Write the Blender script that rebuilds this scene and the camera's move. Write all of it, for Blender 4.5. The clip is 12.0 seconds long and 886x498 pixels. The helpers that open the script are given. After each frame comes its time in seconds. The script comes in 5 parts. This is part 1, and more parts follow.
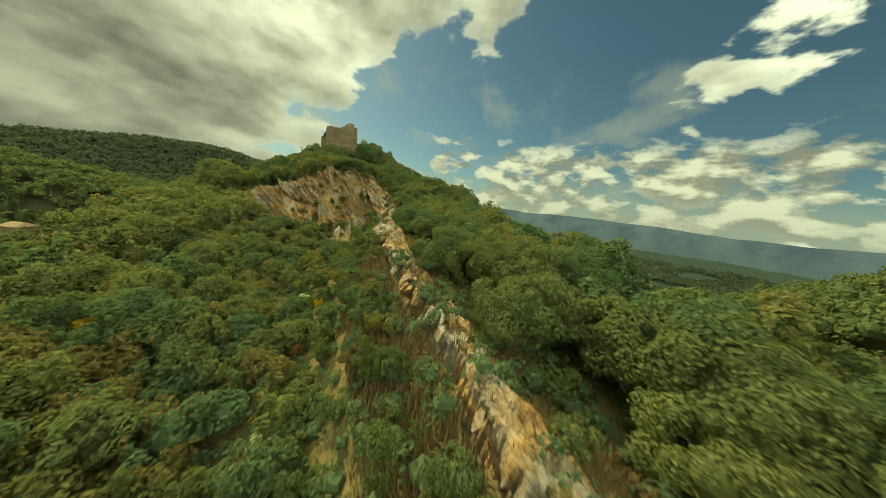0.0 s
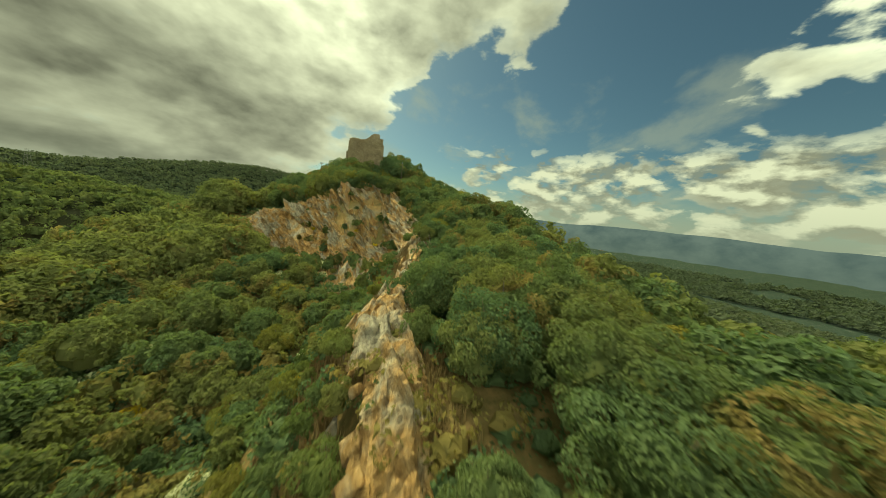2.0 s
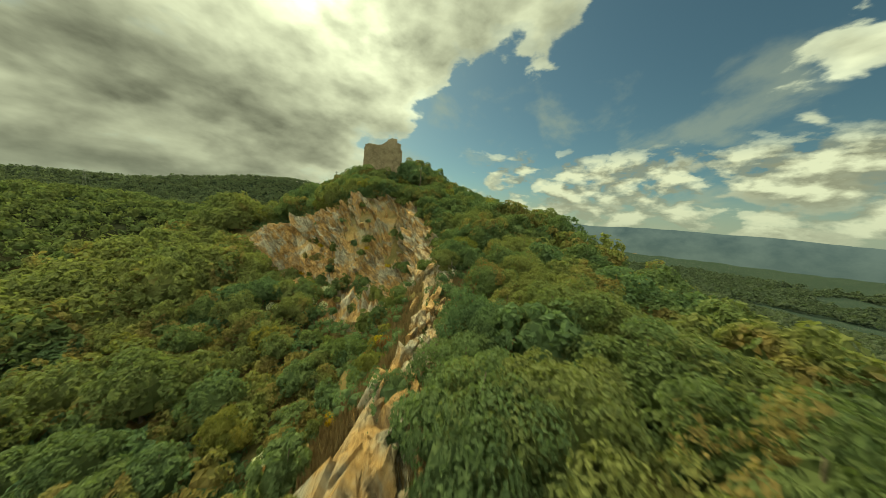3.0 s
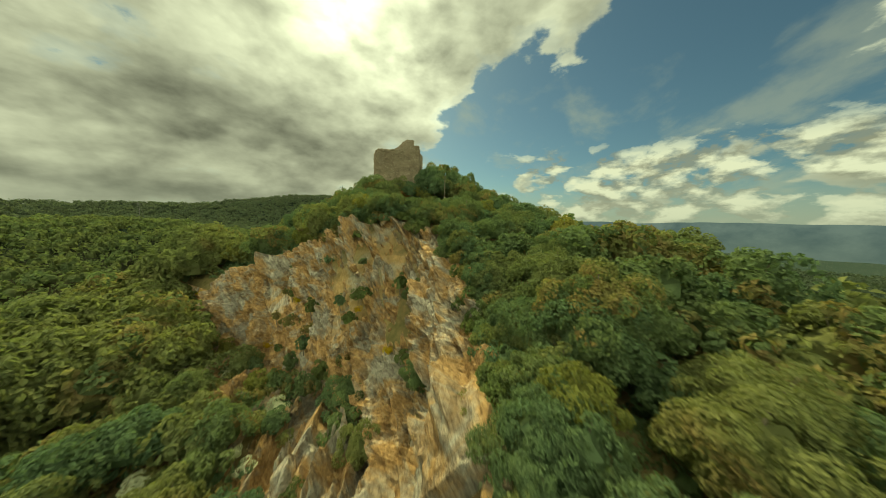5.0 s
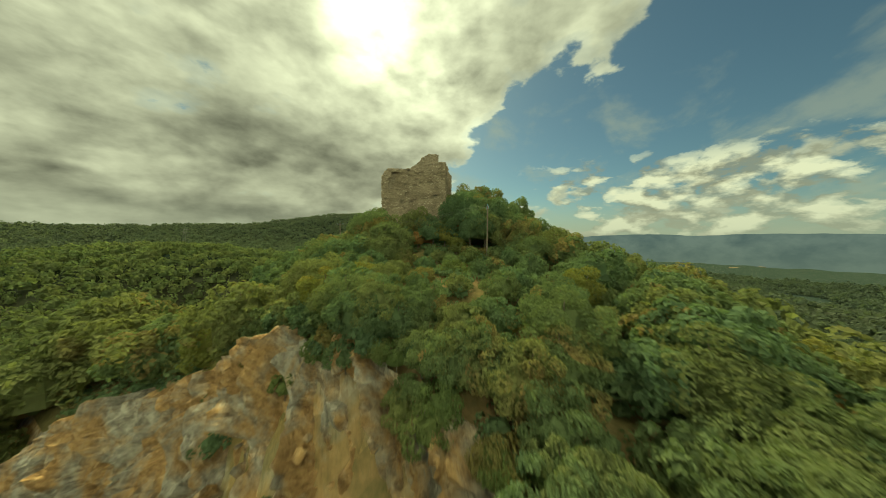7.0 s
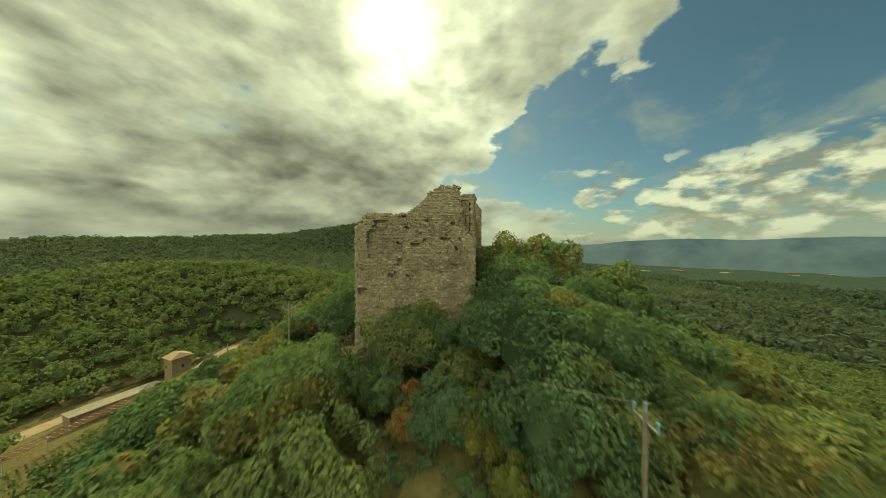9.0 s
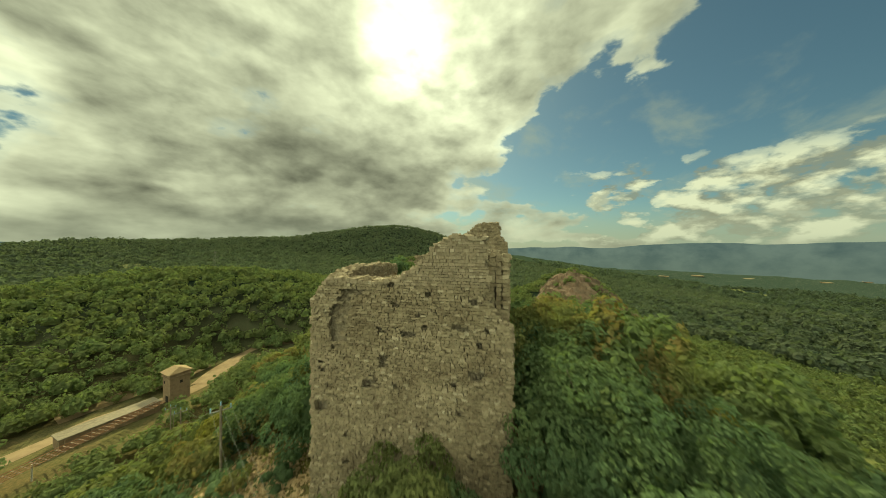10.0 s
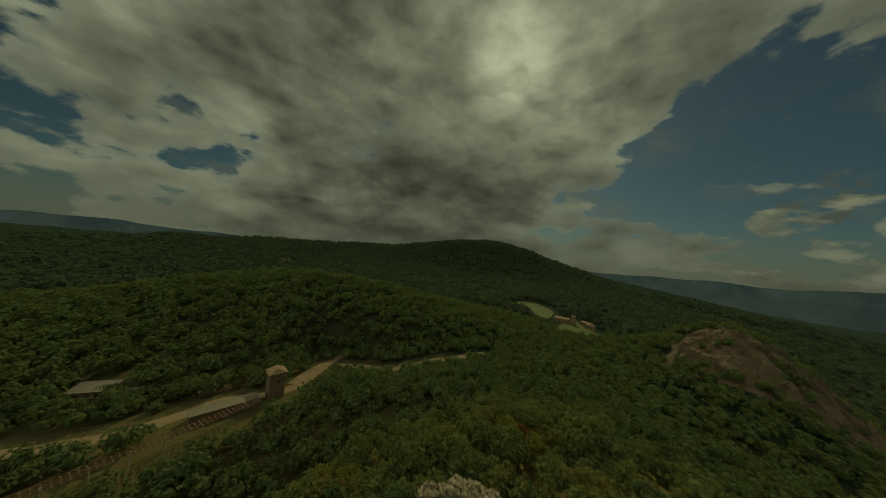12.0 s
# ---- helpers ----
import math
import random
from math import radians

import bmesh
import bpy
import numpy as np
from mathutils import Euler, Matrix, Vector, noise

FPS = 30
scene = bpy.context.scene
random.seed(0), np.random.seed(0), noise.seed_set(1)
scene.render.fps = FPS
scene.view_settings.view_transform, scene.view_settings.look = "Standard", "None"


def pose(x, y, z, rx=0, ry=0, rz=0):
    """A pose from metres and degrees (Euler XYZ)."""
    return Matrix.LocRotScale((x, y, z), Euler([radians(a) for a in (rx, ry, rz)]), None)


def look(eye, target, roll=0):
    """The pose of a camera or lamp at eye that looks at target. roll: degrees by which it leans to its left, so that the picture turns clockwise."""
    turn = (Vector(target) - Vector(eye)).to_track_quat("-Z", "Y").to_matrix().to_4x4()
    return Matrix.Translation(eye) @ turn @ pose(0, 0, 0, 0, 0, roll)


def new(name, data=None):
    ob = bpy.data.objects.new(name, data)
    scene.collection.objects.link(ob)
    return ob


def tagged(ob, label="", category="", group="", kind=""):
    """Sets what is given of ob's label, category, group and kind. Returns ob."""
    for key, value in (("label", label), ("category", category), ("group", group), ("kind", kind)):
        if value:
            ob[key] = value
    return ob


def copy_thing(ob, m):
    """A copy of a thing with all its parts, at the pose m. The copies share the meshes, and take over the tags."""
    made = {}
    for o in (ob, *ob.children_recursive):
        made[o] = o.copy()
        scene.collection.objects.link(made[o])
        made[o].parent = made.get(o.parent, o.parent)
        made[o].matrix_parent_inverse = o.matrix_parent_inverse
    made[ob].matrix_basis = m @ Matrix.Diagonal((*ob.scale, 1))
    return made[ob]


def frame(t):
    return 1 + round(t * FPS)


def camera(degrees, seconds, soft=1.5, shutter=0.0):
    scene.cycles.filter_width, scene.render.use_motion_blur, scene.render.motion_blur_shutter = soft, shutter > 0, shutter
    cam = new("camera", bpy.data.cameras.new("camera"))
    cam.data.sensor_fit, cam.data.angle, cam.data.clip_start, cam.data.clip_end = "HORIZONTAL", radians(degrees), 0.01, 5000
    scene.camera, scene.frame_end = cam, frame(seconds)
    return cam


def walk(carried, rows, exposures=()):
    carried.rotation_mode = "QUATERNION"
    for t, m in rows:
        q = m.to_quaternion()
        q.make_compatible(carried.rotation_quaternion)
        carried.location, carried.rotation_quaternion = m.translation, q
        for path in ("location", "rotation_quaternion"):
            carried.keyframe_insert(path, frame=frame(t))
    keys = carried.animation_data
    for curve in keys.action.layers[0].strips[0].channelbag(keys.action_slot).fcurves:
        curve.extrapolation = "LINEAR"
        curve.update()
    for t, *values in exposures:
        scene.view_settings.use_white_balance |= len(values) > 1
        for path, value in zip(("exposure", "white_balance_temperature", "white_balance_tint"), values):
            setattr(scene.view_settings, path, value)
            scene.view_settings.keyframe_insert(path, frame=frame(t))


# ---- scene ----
cam = camera(119.66, 12.0, soft=0.6, shutter=0.28)
PATH = [
    (0.0, look((2.194, -5.914, 37.554), (2.244, -3.939, 37.240), 6.9)),
    (0.5, look((1.906, -1.320, 38.014), (1.905, 0.658, 37.716), 6.8)),
    (1.0, look((1.355, 3.373, 38.615), (1.295, 5.353, 38.337), 6.9)),
    (1.5, look((0.684, 8.036, 39.292), (0.560, 10.014, 39.025), 6.2)),
    (2.0, look((-0.070, 12.802, 39.985), (-0.281, 14.776, 39.736), 5.9)),
    (2.5, look((-0.905, 17.463, 40.722), (-1.206, 19.426, 40.486), 5.4)),
    (3.0, look((-1.855, 22.205, 41.427), (-2.242, 24.154, 41.200), 4.6)),
    (4.8, look((-6.360, 40.028, 44.186), (-6.978, 41.921, 44.000), 1.5)),
    (5.0, look((-7.163, 42.095, 44.775), (-7.787, 43.986, 44.587), 1.3)),
    (5.5, look((-9.219, 47.628, 46.117), (-9.909, 49.499, 45.954), 1.1)),
    (6.0, look((-11.278, 53.045, 47.639), (-12.034, 54.892, 47.511), 0.7)),
    (6.5, look((-13.407, 58.333, 49.341), (-14.224, 60.156, 49.254), 0.5)),
    (7.0, look((-15.668, 63.470, 51.312), (-16.524, 65.276, 51.234), 0.6)),
    (7.2, look((-16.556, 65.492, 52.195), (-17.426, 67.291, 52.108), 0.6)),
    (8.8, look((-24.661, 81.680, 59.934), (-25.656, 83.415, 59.888), -0.2)),
    (9.0, look((-25.936, 83.904, 60.905), (-26.946, 85.630, 60.874), 0.1)),
    (9.5, pose(-28.385, 88.026, 63.348, 89.481, -0.176, 31.179)),
    (10.0, pose(-31.267, 92.611, 65.714, 89.642, -0.442, 32.592)),
    (10.5, pose(-34.270, 97.079, 68.148, 90.119, -1.232, 35.189)),
    (11.0, pose(-37.440, 101.417, 70.819, 90.634, -2.450, 39.396)),
    (11.3, pose(-39.393, 103.967, 72.497, 90.899, -3.244, 42.838)),
    (11.5, pose(-40.703, 105.653, 73.630, 91.097, -3.876, 45.339)),
    (12.0, pose(-43.988, 109.832, 76.464, 91.549, -5.619, 52.728)),
]
walk(cam, PATH, [(0.0, 0.62, 8800, -25), (11.05, 0.62, 8800, -25), (11.5, -0.2, 8800, -25), (12.0, -1.6, 8800, -25)])

# ---- light ----
SUN_AZ, SUN_EL = radians(41.0), radians(38.5)  # to the left of +y, above the horizon
sun_dir = Vector((-math.sin(SUN_AZ) * math.cos(SUN_EL), math.cos(SUN_AZ) * math.cos(SUN_EL), math.sin(SUN_EL)))
sun = new("sun", bpy.data.lights.new("sun", "SUN"))
sun.data.energy, sun.data.angle, sun.data.color = 5.0, radians(0.9), (1.0, 0.88, 0.68)
sun.matrix_world = look(sun_dir * 50, (0, 0, 0))


class Nodes:
    """Short hand for building node trees."""

    def __init__(self, tree):
        self.tree = tree
        tree.nodes.clear()

    def add(self, kind, **values):
        n = self.tree.nodes.new("ShaderNode" + kind)
        for key, value in values.items():
            n.inputs[key.replace("_", " ")].default_value = value
        return n

    def link(self, a, b):
        self.tree.links.new(a, b)

    def math(self, op, a, b=0.0, c=None):
        n = self.tree.nodes.new("ShaderNodeMath")
        n.operation = op
        for k, v in enumerate((a, b, c)):
            if v is None:
                continue
            if isinstance(v, (int, float)):
                n.inputs[k].default_value = v
            else:
                self.link(v, n.inputs[k])
        return n.outputs[0]

    def ramp(self, fac, stops, mode="LINEAR"):
        n = self.tree.nodes.new("ShaderNodeValToRGB")
        n.color_ramp.interpolation = mode
        while len(n.color_ramp.elements) < len(stops):
            n.color_ramp.elements.new(0.5)
        for e, (p, c) in zip(n.color_ramp.elements, stops):
            e.position = p
            e.color = (*c, 1) if len(c) == 3 else c
        self.link(fac, n.inputs[0])
        return n.outputs[0]

    def mix(self, fac, a, b, blend="MIX"):
        n = self.tree.nodes.new("ShaderNodeMix")
        n.data_type, n.blend_type = "RGBA", blend
        for sock, v in ((n.inputs[0], fac), (n.inputs[6], a), (n.inputs[7], b)):
            if isinstance(v, (int, float)):
                sock.default_value = v
            elif isinstance(v, tuple):
                sock.default_value = (*v, 1)
            else:
                self.link(v, sock)
        return n.outputs[2]

    def noise(self, vec, scale, detail=4.0, rough=0.55, dist=0.0):
        n = self.add("TexNoise", Scale=scale, Detail=detail, Roughness=rough, Distortion=dist)
        if vec is not None:
            self.link(vec, n.inputs["Vector"])
        return n.outputs["Fac"]


world = bpy.data.worlds.new("sky")
scene.world = world
world.use_nodes = True
w = Nodes(world.node_tree)
sky = w.add("TexSky")
sky.sky_type, sky.sun_disc, sky.sun_elevation, sky.sun_rotation, sky.altitude = "NISHITA", False, SUN_EL, -SUN_AZ, 400.0
co = w.add("TexCoord").outputs["Generated"]
sep = w.add("SeparateXYZ")
w.link(co, sep.inputs[0])
zz = w.math("MAXIMUM", sep.outputs[2], 0.0)
flat = w.math("ADD", zz, 0.27)  # the cloud layer as a far, slightly curved sheet
px = w.math("DIVIDE", sep.outputs[0], flat)
py = w.math("DIVIDE", sep.outputs[1], flat)
sheet = w.add("CombineXYZ")
w.link(px, sheet.inputs[0])
w.link(py, sheet.inputs[1])
sheet.inputs[2].default_value = 3.7


def toward(az, el, width):
    """1 in a direction (degrees, to the left of +y), falling off smoothly over width degrees."""
    a, e = radians(az), radians(el)
    d = w.add("VectorMath")
    d.operation = "DOT_PRODUCT"
    w.link(co, d.inputs[0])
    d.inputs[1].default_value = (-math.sin(a) * math.cos(e), math.cos(a) * math.cos(e), math.sin(e))
    r = w.tree.nodes.new("ShaderNodeMapRange")
    r.interpolation_type = "SMOOTHSTEP"
    w.link(d.outputs["Value"], r.inputs[0])
    r.inputs[1].default_value, r.inputs[2].default_value = math.cos(radians(width)), 1.0
    return r.outputs[0]


round_co = w.add("Mapping")
round_co.inputs["Scale"].default_value = (1.0, 1.0, 1.9)
w.link(co, round_co.inputs[0])


def clouds(vec, heaped):
    """How thick the cloud is: flat banks over the sheet, with heaped billows."""
    lumps = w.noise(vec, 1.3, 5.0, 0.5, 0.15)
    puffs = w.noise(heaped, 7.5, 6.0, 0.52, 0.1)
    return w.math("ADD", w.math("MULTIPLY", lumps, 0.55), w.math("MULTIPLY", puffs, 0.52))


def moved(vec, by):
    """The same coordinates, a step towards the sun."""
    n = w.add("VectorMath")
    n.operation = "ADD"
    w.link(vec, n.inputs[0])
    n.inputs[1].default_value = by
    return n.outputs[0]


dens = clouds(sheet.outputs[0], round_co.outputs[0])
sunward = clouds(moved(sheet.outputs[0], (-math.sin(SUN_AZ) * 0.07, math.cos(SUN_AZ) * 0.07, 0.0)), moved(round_co.outputs[0], (-0.018, 0.02, 0.04)))
relief = w.math("MULTIPLY", w.math("SUBTRACT", dens, sunward), 2.2)
wide = 0.0
for az, el, width, much in ((66, 28, 54, 0.2), (34, 52, 38, 0.16), (10, 19, 13, -0.2), (-3, 22, 14, -0.2), (-25, 27, 17, -0.26), (-40, 34, 10, -0.1), (-54, 25, 16, 0.03), (-12, 9, 13, -0.05), (-32, 9, 16, -0.08), (12, 9, 10, 0.04), (-60, 16, 20, -0.12), (97, 17, 10, -0.2)):
    wide = w.math("ADD", w.math("MULTIPLY", toward(az, el, width), much), wide)
dens = w.math("ADD", dens, wide)
cover = w.ramp(dens, [(0.505, (0, 0, 0)), (0.56, (0.8, 0.8, 0.8)), (0.63, (1, 1, 1))], "EASE")
deck = w.add("Mapping")
deck.inputs["Location"].default_value, deck.inputs["Scale"].default_value = (5.3, 2.1, 0.0), (1.0, 1.3, 1.0)
w.link(sheet.outputs[0], deck.inputs[0])
rounded = w.math("ABSOLUTE", w.math("SUBTRACT", w.math("MULTIPLY", w.noise(round_co.outputs[0], 6.0, 4.0, 0.5, 0.1), 2.0), 1.0))
thick = w.math("ADD", w.math("MULTIPLY", w.noise(deck.outputs[0], 1.7, 2.0, 0.5, 0.1), 0.36), w.math("ADD", w.math("MULTIPLY", w.noise(round_co.outputs[0], 4.6, 4.0, 0.5, 0.15), 0.72), w.math("MULTIPLY", rounded, -0.16)))  # thin cloud shines, thick cloud is grey
thin = w.ramp(thick, [(0.4, (1, 1, 1)), (0.49, (0.68, 0.68, 0.68)), (0.57, (0.52, 0.52, 0.52)), (0.7, (0.46, 0.46, 0.46))])
edges = w.ramp(dens, [(0.54, (0.6, 0.6, 0.6)), (0.66, (0.2, 0.2, 0.2)), (0.85, (0.0, 0.0, 0.0))])
lit = w.math("MAXIMUM", w.math("ADD", w.math("ADD", w.math("MULTIPLY", thin, 0.8), edges), relief), 0.22)
base = 2.6
for az, el, width, much in ((41, 38.5, 55, 1.7), (50, 14, 30, -0.9), (-54, 38, 27, -1.5), (56, 32, 25, -0.8), (104, 24, 40, 2.0), (-58, 20, 28, -1.7), (221, 35, 100, 26.0)):  # near the sun; the 221 degree term is an added, unseen fill glow behind the camera
    base = w.math("ADD", w.math("MULTIPLY", toward(az, el, width), much), base)
halo = w.math("ADD", w.math("MULTIPLY", w.math("POWER", toward(41, 38.5, 13), 3.0), 9.0), w.math("MULTIPLY", w.math("POWER", toward(41, 38.5, 32), 2.0), 3.6))
shine = w.math("ADD", w.math("MULTIPLY", lit, base), w.math("MULTIPLY", halo, w.math("ADD", w.math("MULTIPLY", lit, 0.6), 0.4)))
white = w.tree.nodes.new("ShaderNodeCombineColor")
for k in range(3):
    w.link(shine, white.inputs[k])
cloud = w.mix(1.0, white.outputs[0], (1.0, 0.98, 0.93), "MULTIPLY")
# rows of small heaped clouds low over the plain
heap_co = w.add("Mapping")
heap_co.inputs["Scale"].default_value = (1.0, 1.0, 2.0)
w.link(co, heap_co.inputs[0])
heaps = w.noise(heap_co.outputs[0], 10.5, 9.0, 0.55, 0.1)
above = w.noise(moved(heap_co.outputs[0], (-0.012, 0.014, 0.075)), 10.5, 9.0, 0.55, 0.1)
belt = w.ramp(zz, [(0.0, (0.2, 0.2, 0.2)), (0.04, (1, 1, 1)), (0.2, (1, 1, 1)), (0.3, (0, 0, 0))], "EASE")
right_side = w.math("ADD", toward(-28, 10, 40), w.math("MULTIPLY", toward(-62, 12, 26), 0.6))
heap_cover = w.ramp(w.math("ADD", heaps, w.math("ADD", w.math("MULTIPLY", w.math("MULTIPLY", belt, right_side), 0.2), -0.18)), [(0.42, (0, 0, 0)), (0.5, (0.7, 0.7, 0.7)), (0.6, (1, 1, 1))], "EASE")
heap_lit = w.math("ADD", w.math("MULTIPLY", w.math("SUBTRACT", heaps, above), 17.0), 3.0)
heap_tone = w.tree.nodes.new("ShaderNodeCombineColor")
for k, tint in enumerate((1.0, 0.98, 0.92)):
    w.link(w.math("MULTIPLY", w.math("MINIMUM", w.math("MAXIMUM", heap_lit, 1.8), 4.9), tint), heap_tone.inputs[k])
haze = w.ramp(zz, [(0.0, (1, 1, 1)), (0.16, (0, 0, 0))], "EASE")
deep = w.mix(1.0, sky.outputs[0], (0.3, 0.37, 0.42), "MULTIPLY")
streak = w.add("Mapping")
streak.inputs["Rotation"].default_value, streak.inputs["Scale"].default_value = (0, 0, radians(-25)), (2.6, 1.9, 1.0)
w.link(sheet.outputs[0], streak.inputs[0])
veil = w.ramp(w.noise(streak.outputs[0], 1.1, 6.0, 0.56, 0.2), [(0.5, (0, 0, 0)), (0.7, (0.42, 0.42, 0.42))], "EASE")
blue = w.mix(w.math("MULTIPLY", haze, 0.5), deep, (1.9, 2.2, 2.4))
allsky = w.mix(w.math("MULTIPLY", heap_cover, w.math("MULTIPLY", belt, w.math("MINIMUM", w.math("MULTIPLY", right_side, 3.0), 1.0))), w.mix(cover, w.mix(veil, blue, (2.6, 2.65, 2.5)), cloud), heap_tone.outputs[0])
allsky = w.mix(w.math("MULTIPLY", haze, 0.4), allsky, (2.5, 2.6, 2.5))
bg = w.add("Background", Strength=0.108)
w.link(allsky, bg.inputs[0])
out = w.add("OutputWorld")
w.link(bg.outputs[0], out.inputs[0])

# ---- materials ----


def material(name):
    m = bpy.data.materials.new(name)
    m.use_nodes = True
    n = Nodes(m.node_tree)
    return m, n


def finish(n, colour, rough=0.85, bump=None, strength=0.4, distance=0.1, through_light=None, metal=0.0, spec=0.12):
    o = n.add("OutputMaterial")
    if through_light is not None:
        d, t, mixer = n.add("BsdfDiffuse"), n.add("BsdfTranslucent"), n.add("MixShader", Fac=through_light)
        n.link(colour, d.inputs[0])
        n.link(n.mix(1.0, colour, (1.1, 1.2, 0.8), "MULTIPLY"), t.inputs[0])
        n.link(d.outputs[0], mixer.inputs[1])
        n.link(t.outputs[0], mixer.inputs[2])
        n.link(mixer.outputs[0], o.inputs[0])
        return
    p = n.add("BsdfPrincipled", Roughness=rough, Metallic=metal)
    p.inputs["Specular IOR Level"].default_value = spec
    if isinstance(colour, tuple):
        p.inputs["Base Color"].default_value = (*colour, 1)
    else:
        n.link(colour, p.inputs["Base Color"])
    if bump is not None:
        b = n.add("Bump", Strength=strength, Distance=distance)
        n.link(bump, b.inputs["Height"])
        n.link(b.outputs[0], p.inputs["Normal"])
    n.link(p.outputs[0], o.inputs[0])


def leaf_material(name, tones, patch=0.12):
    """Leaves: a tone for each plant, patches within it, and a shade of its own for each leaf."""
    m, n = material(name)
    info, geo = n.add("ObjectInfo"), n.add("NewGeometry")
    plant = n.math("FRACT", n.math("ADD", info.outputs["Random"], n.math("MULTIPLY", n.noise(geo.outputs["Position"], patch, 2.0), 0.9)))
    base = n.ramp(plant, tones)
    clump = n.noise(geo.outputs["Position"], 0.8, 3.0, 0.6)
    shade = n.math("ADD", n.math("MULTIPLY", geo.outputs["Random Per Island"], 0.34), n.math("ADD", n.math("MULTIPLY", clump, 0.85), 0.44))
    c = n.tree.nodes.new("ShaderNodeCombineColor")
    for k in range(3):
        n.link(shade, c.inputs[k])
    finish(n, n.mix(1.0, base, c.outputs[0], "MULTIPLY"), through_light=0.43)
    return m


GREEN, OLIVE, DEEP = (0.102, 0.128, 0.058), (0.138, 0.144, 0.058), (0.08, 0.118, 0.064)
leaf_oak = leaf_material("oak_leaves", [(0.0, GREEN), (0.3, DEEP), (0.55, GREEN), (0.76, (0.118, 0.132, 0.058)), (0.94, OLIVE), (1.0, (0.165, 0.125, 0.056))])
leaf_shrub = leaf_material("shrub_leaves", [(0.0, DEEP), (0.35, GREEN), (0.6, (0.085, 0.11, 0.04)), (0.88, OLIVE), (1.0, (0.16, 0.125, 0.05))])
leaf_broom = leaf_material("broom_flowers", [(0.0, (0.3, 0.17, 0.02)), (1.0, (0.34, 0.26, 0.03))])
leaf_white = leaf_material("white_blossom", [(0.0, (0.42, 0.42, 0.3)), (1.0, (0.5, 0.5, 0.36))])
leaf_rust = leaf_material("rust_leaves", [(0.0, (0.16, 0.08, 0.038)), (1.0, (0.2, 0.12, 0.048))])
# greyer, bluer green for the distant woods: haze mixed into the leaf colour
leaf_far = leaf_material("hazed_leaves", [(0.0, (0.05, 0.066, 0.048)), (0.5, (0.064, 0.08, 0.056)), (1.0, (0.078, 0.088, 0.058))], 0.02)
leaf_wood = leaf_material("far_leaves", [(0.0, GREEN), (0.25, DEEP), (0.5, GREEN), (0.7, (0.1, 0.115, 0.05)), (0.95, OLIVE), (1.0, (0.15, 0.12, 0.05))], 0.09)

bark, n = material("bark")
finish(n, n.ramp(n.noise(n.add("TexCoord").outputs["Object"], 9.0), [(0.3, (0.07, 0.055, 0.04)), (0.7, (0.2, 0.17, 0.13))]), 0.95)


def rock_colour(n, pos):
    fine = n.noise(pos, 2.2, 8.0, 0.65)
    tone = n.noise(pos, 0.35, 4.0, 0.6, 0.6)
    grey = n.ramp(fine, [(0.25, (0.17, 0.15, 0.12)), (0.5, (0.31, 0.28, 0.225)), (0.75, (0.47, 0.43, 0.35))])
    ochre = n.ramp(fine, [(0.25, (0.2, 0.115, 0.05)), (0.55, (0.4, 0.25, 0.115)), (0.8, (0.53, 0.38, 0.22))])
    tilt, beds, flakes = n.add("Mapping"), n.add("Mapping"), n.add("Mapping")
    tilt.inputs["Rotation"].default_value = (0, radians(35), radians(-15))
    beds.inputs["Scale"].default_value = (1.0, 0.6, 0.35)
    flakes.inputs["Scale"].default_value = (6.5, 1.6, 0.8)
    n.link(pos, tilt.inputs[0])
    n.link(tilt.outputs[0], beds.inputs[0])
    n.link(tilt.outputs[0], flakes.inputs[0])
    strata = n.noise(flakes.outputs[0], 1.0, 7.0, 0.62, 0.3)
    blocks = n.add("TexVoronoi", Scale=2.2)
    n.link(beds.outputs[0], blocks.inputs["Vector"])
    each = n.ramp(blocks.outputs["Color"], [(0.1, (0.7, 0.68, 0.66)), (0.5, (1.0, 1.0, 1.0)), (0.9, (1.16, 1.15, 1.12))])
    layer = n.ramp(strata, [(0.32, (0.55, 0.52, 0.5)), (0.48, (0.95, 0.95, 0.95)), (0.66, (1.14, 1.13, 1.1))])
    return n.mix(1.0, n.mix(1.0, n.mix(n.ramp(tone, [(0.4, (0, 0, 0)), (0.55, (1, 1, 1))]), grey, ochre), each, "MULTIPLY"), layer, "MULTIPLY"), strata


rock, n = material("rock")
pos = n.add("NewGeometry").outputs["Position"]
col, fine_n = rock_colour(n, pos)
finish(n, col, 0.9, n.math("ADD", n.noise(pos, 3.5, 9.0, 0.72), n.math("MULTIPLY", fine_n, 0.8)), 1.0, 0.35)

ground_mat, n = material("ground")
geo = n.add("NewGeometry")
pos = geo.outputs["Position"]
nz = n.add("SeparateXYZ")
n.link(geo.outputs["True Normal"], nz.inputs[0])
mid, small = n.noise(pos, 0.11, 5.0), n.noise(pos, 1.3, 7.0, 0.65)
grass = n.ramp(small, [(0.25, (0.055, 0.055, 0.024)), (0.5, (0.115, 0.085, 0.04)), (0.75, (0.2, 0.13, 0.065))])
litter = n.ramp(small, [(0.3, (0.07, 0.065, 0.025)), (0.7, (0.15, 0.12, 0.055))])
veg = n.mix(n.ramp(mid, [(0.42, (0, 0, 0)), (0.58, (1, 1, 1))]), grass, litter)
col, _ = rock_colour(n, pos)
steep = n.ramp(nz.outputs[2], [(0.48, (1, 1, 1)), (0.6, (0, 0, 0))])
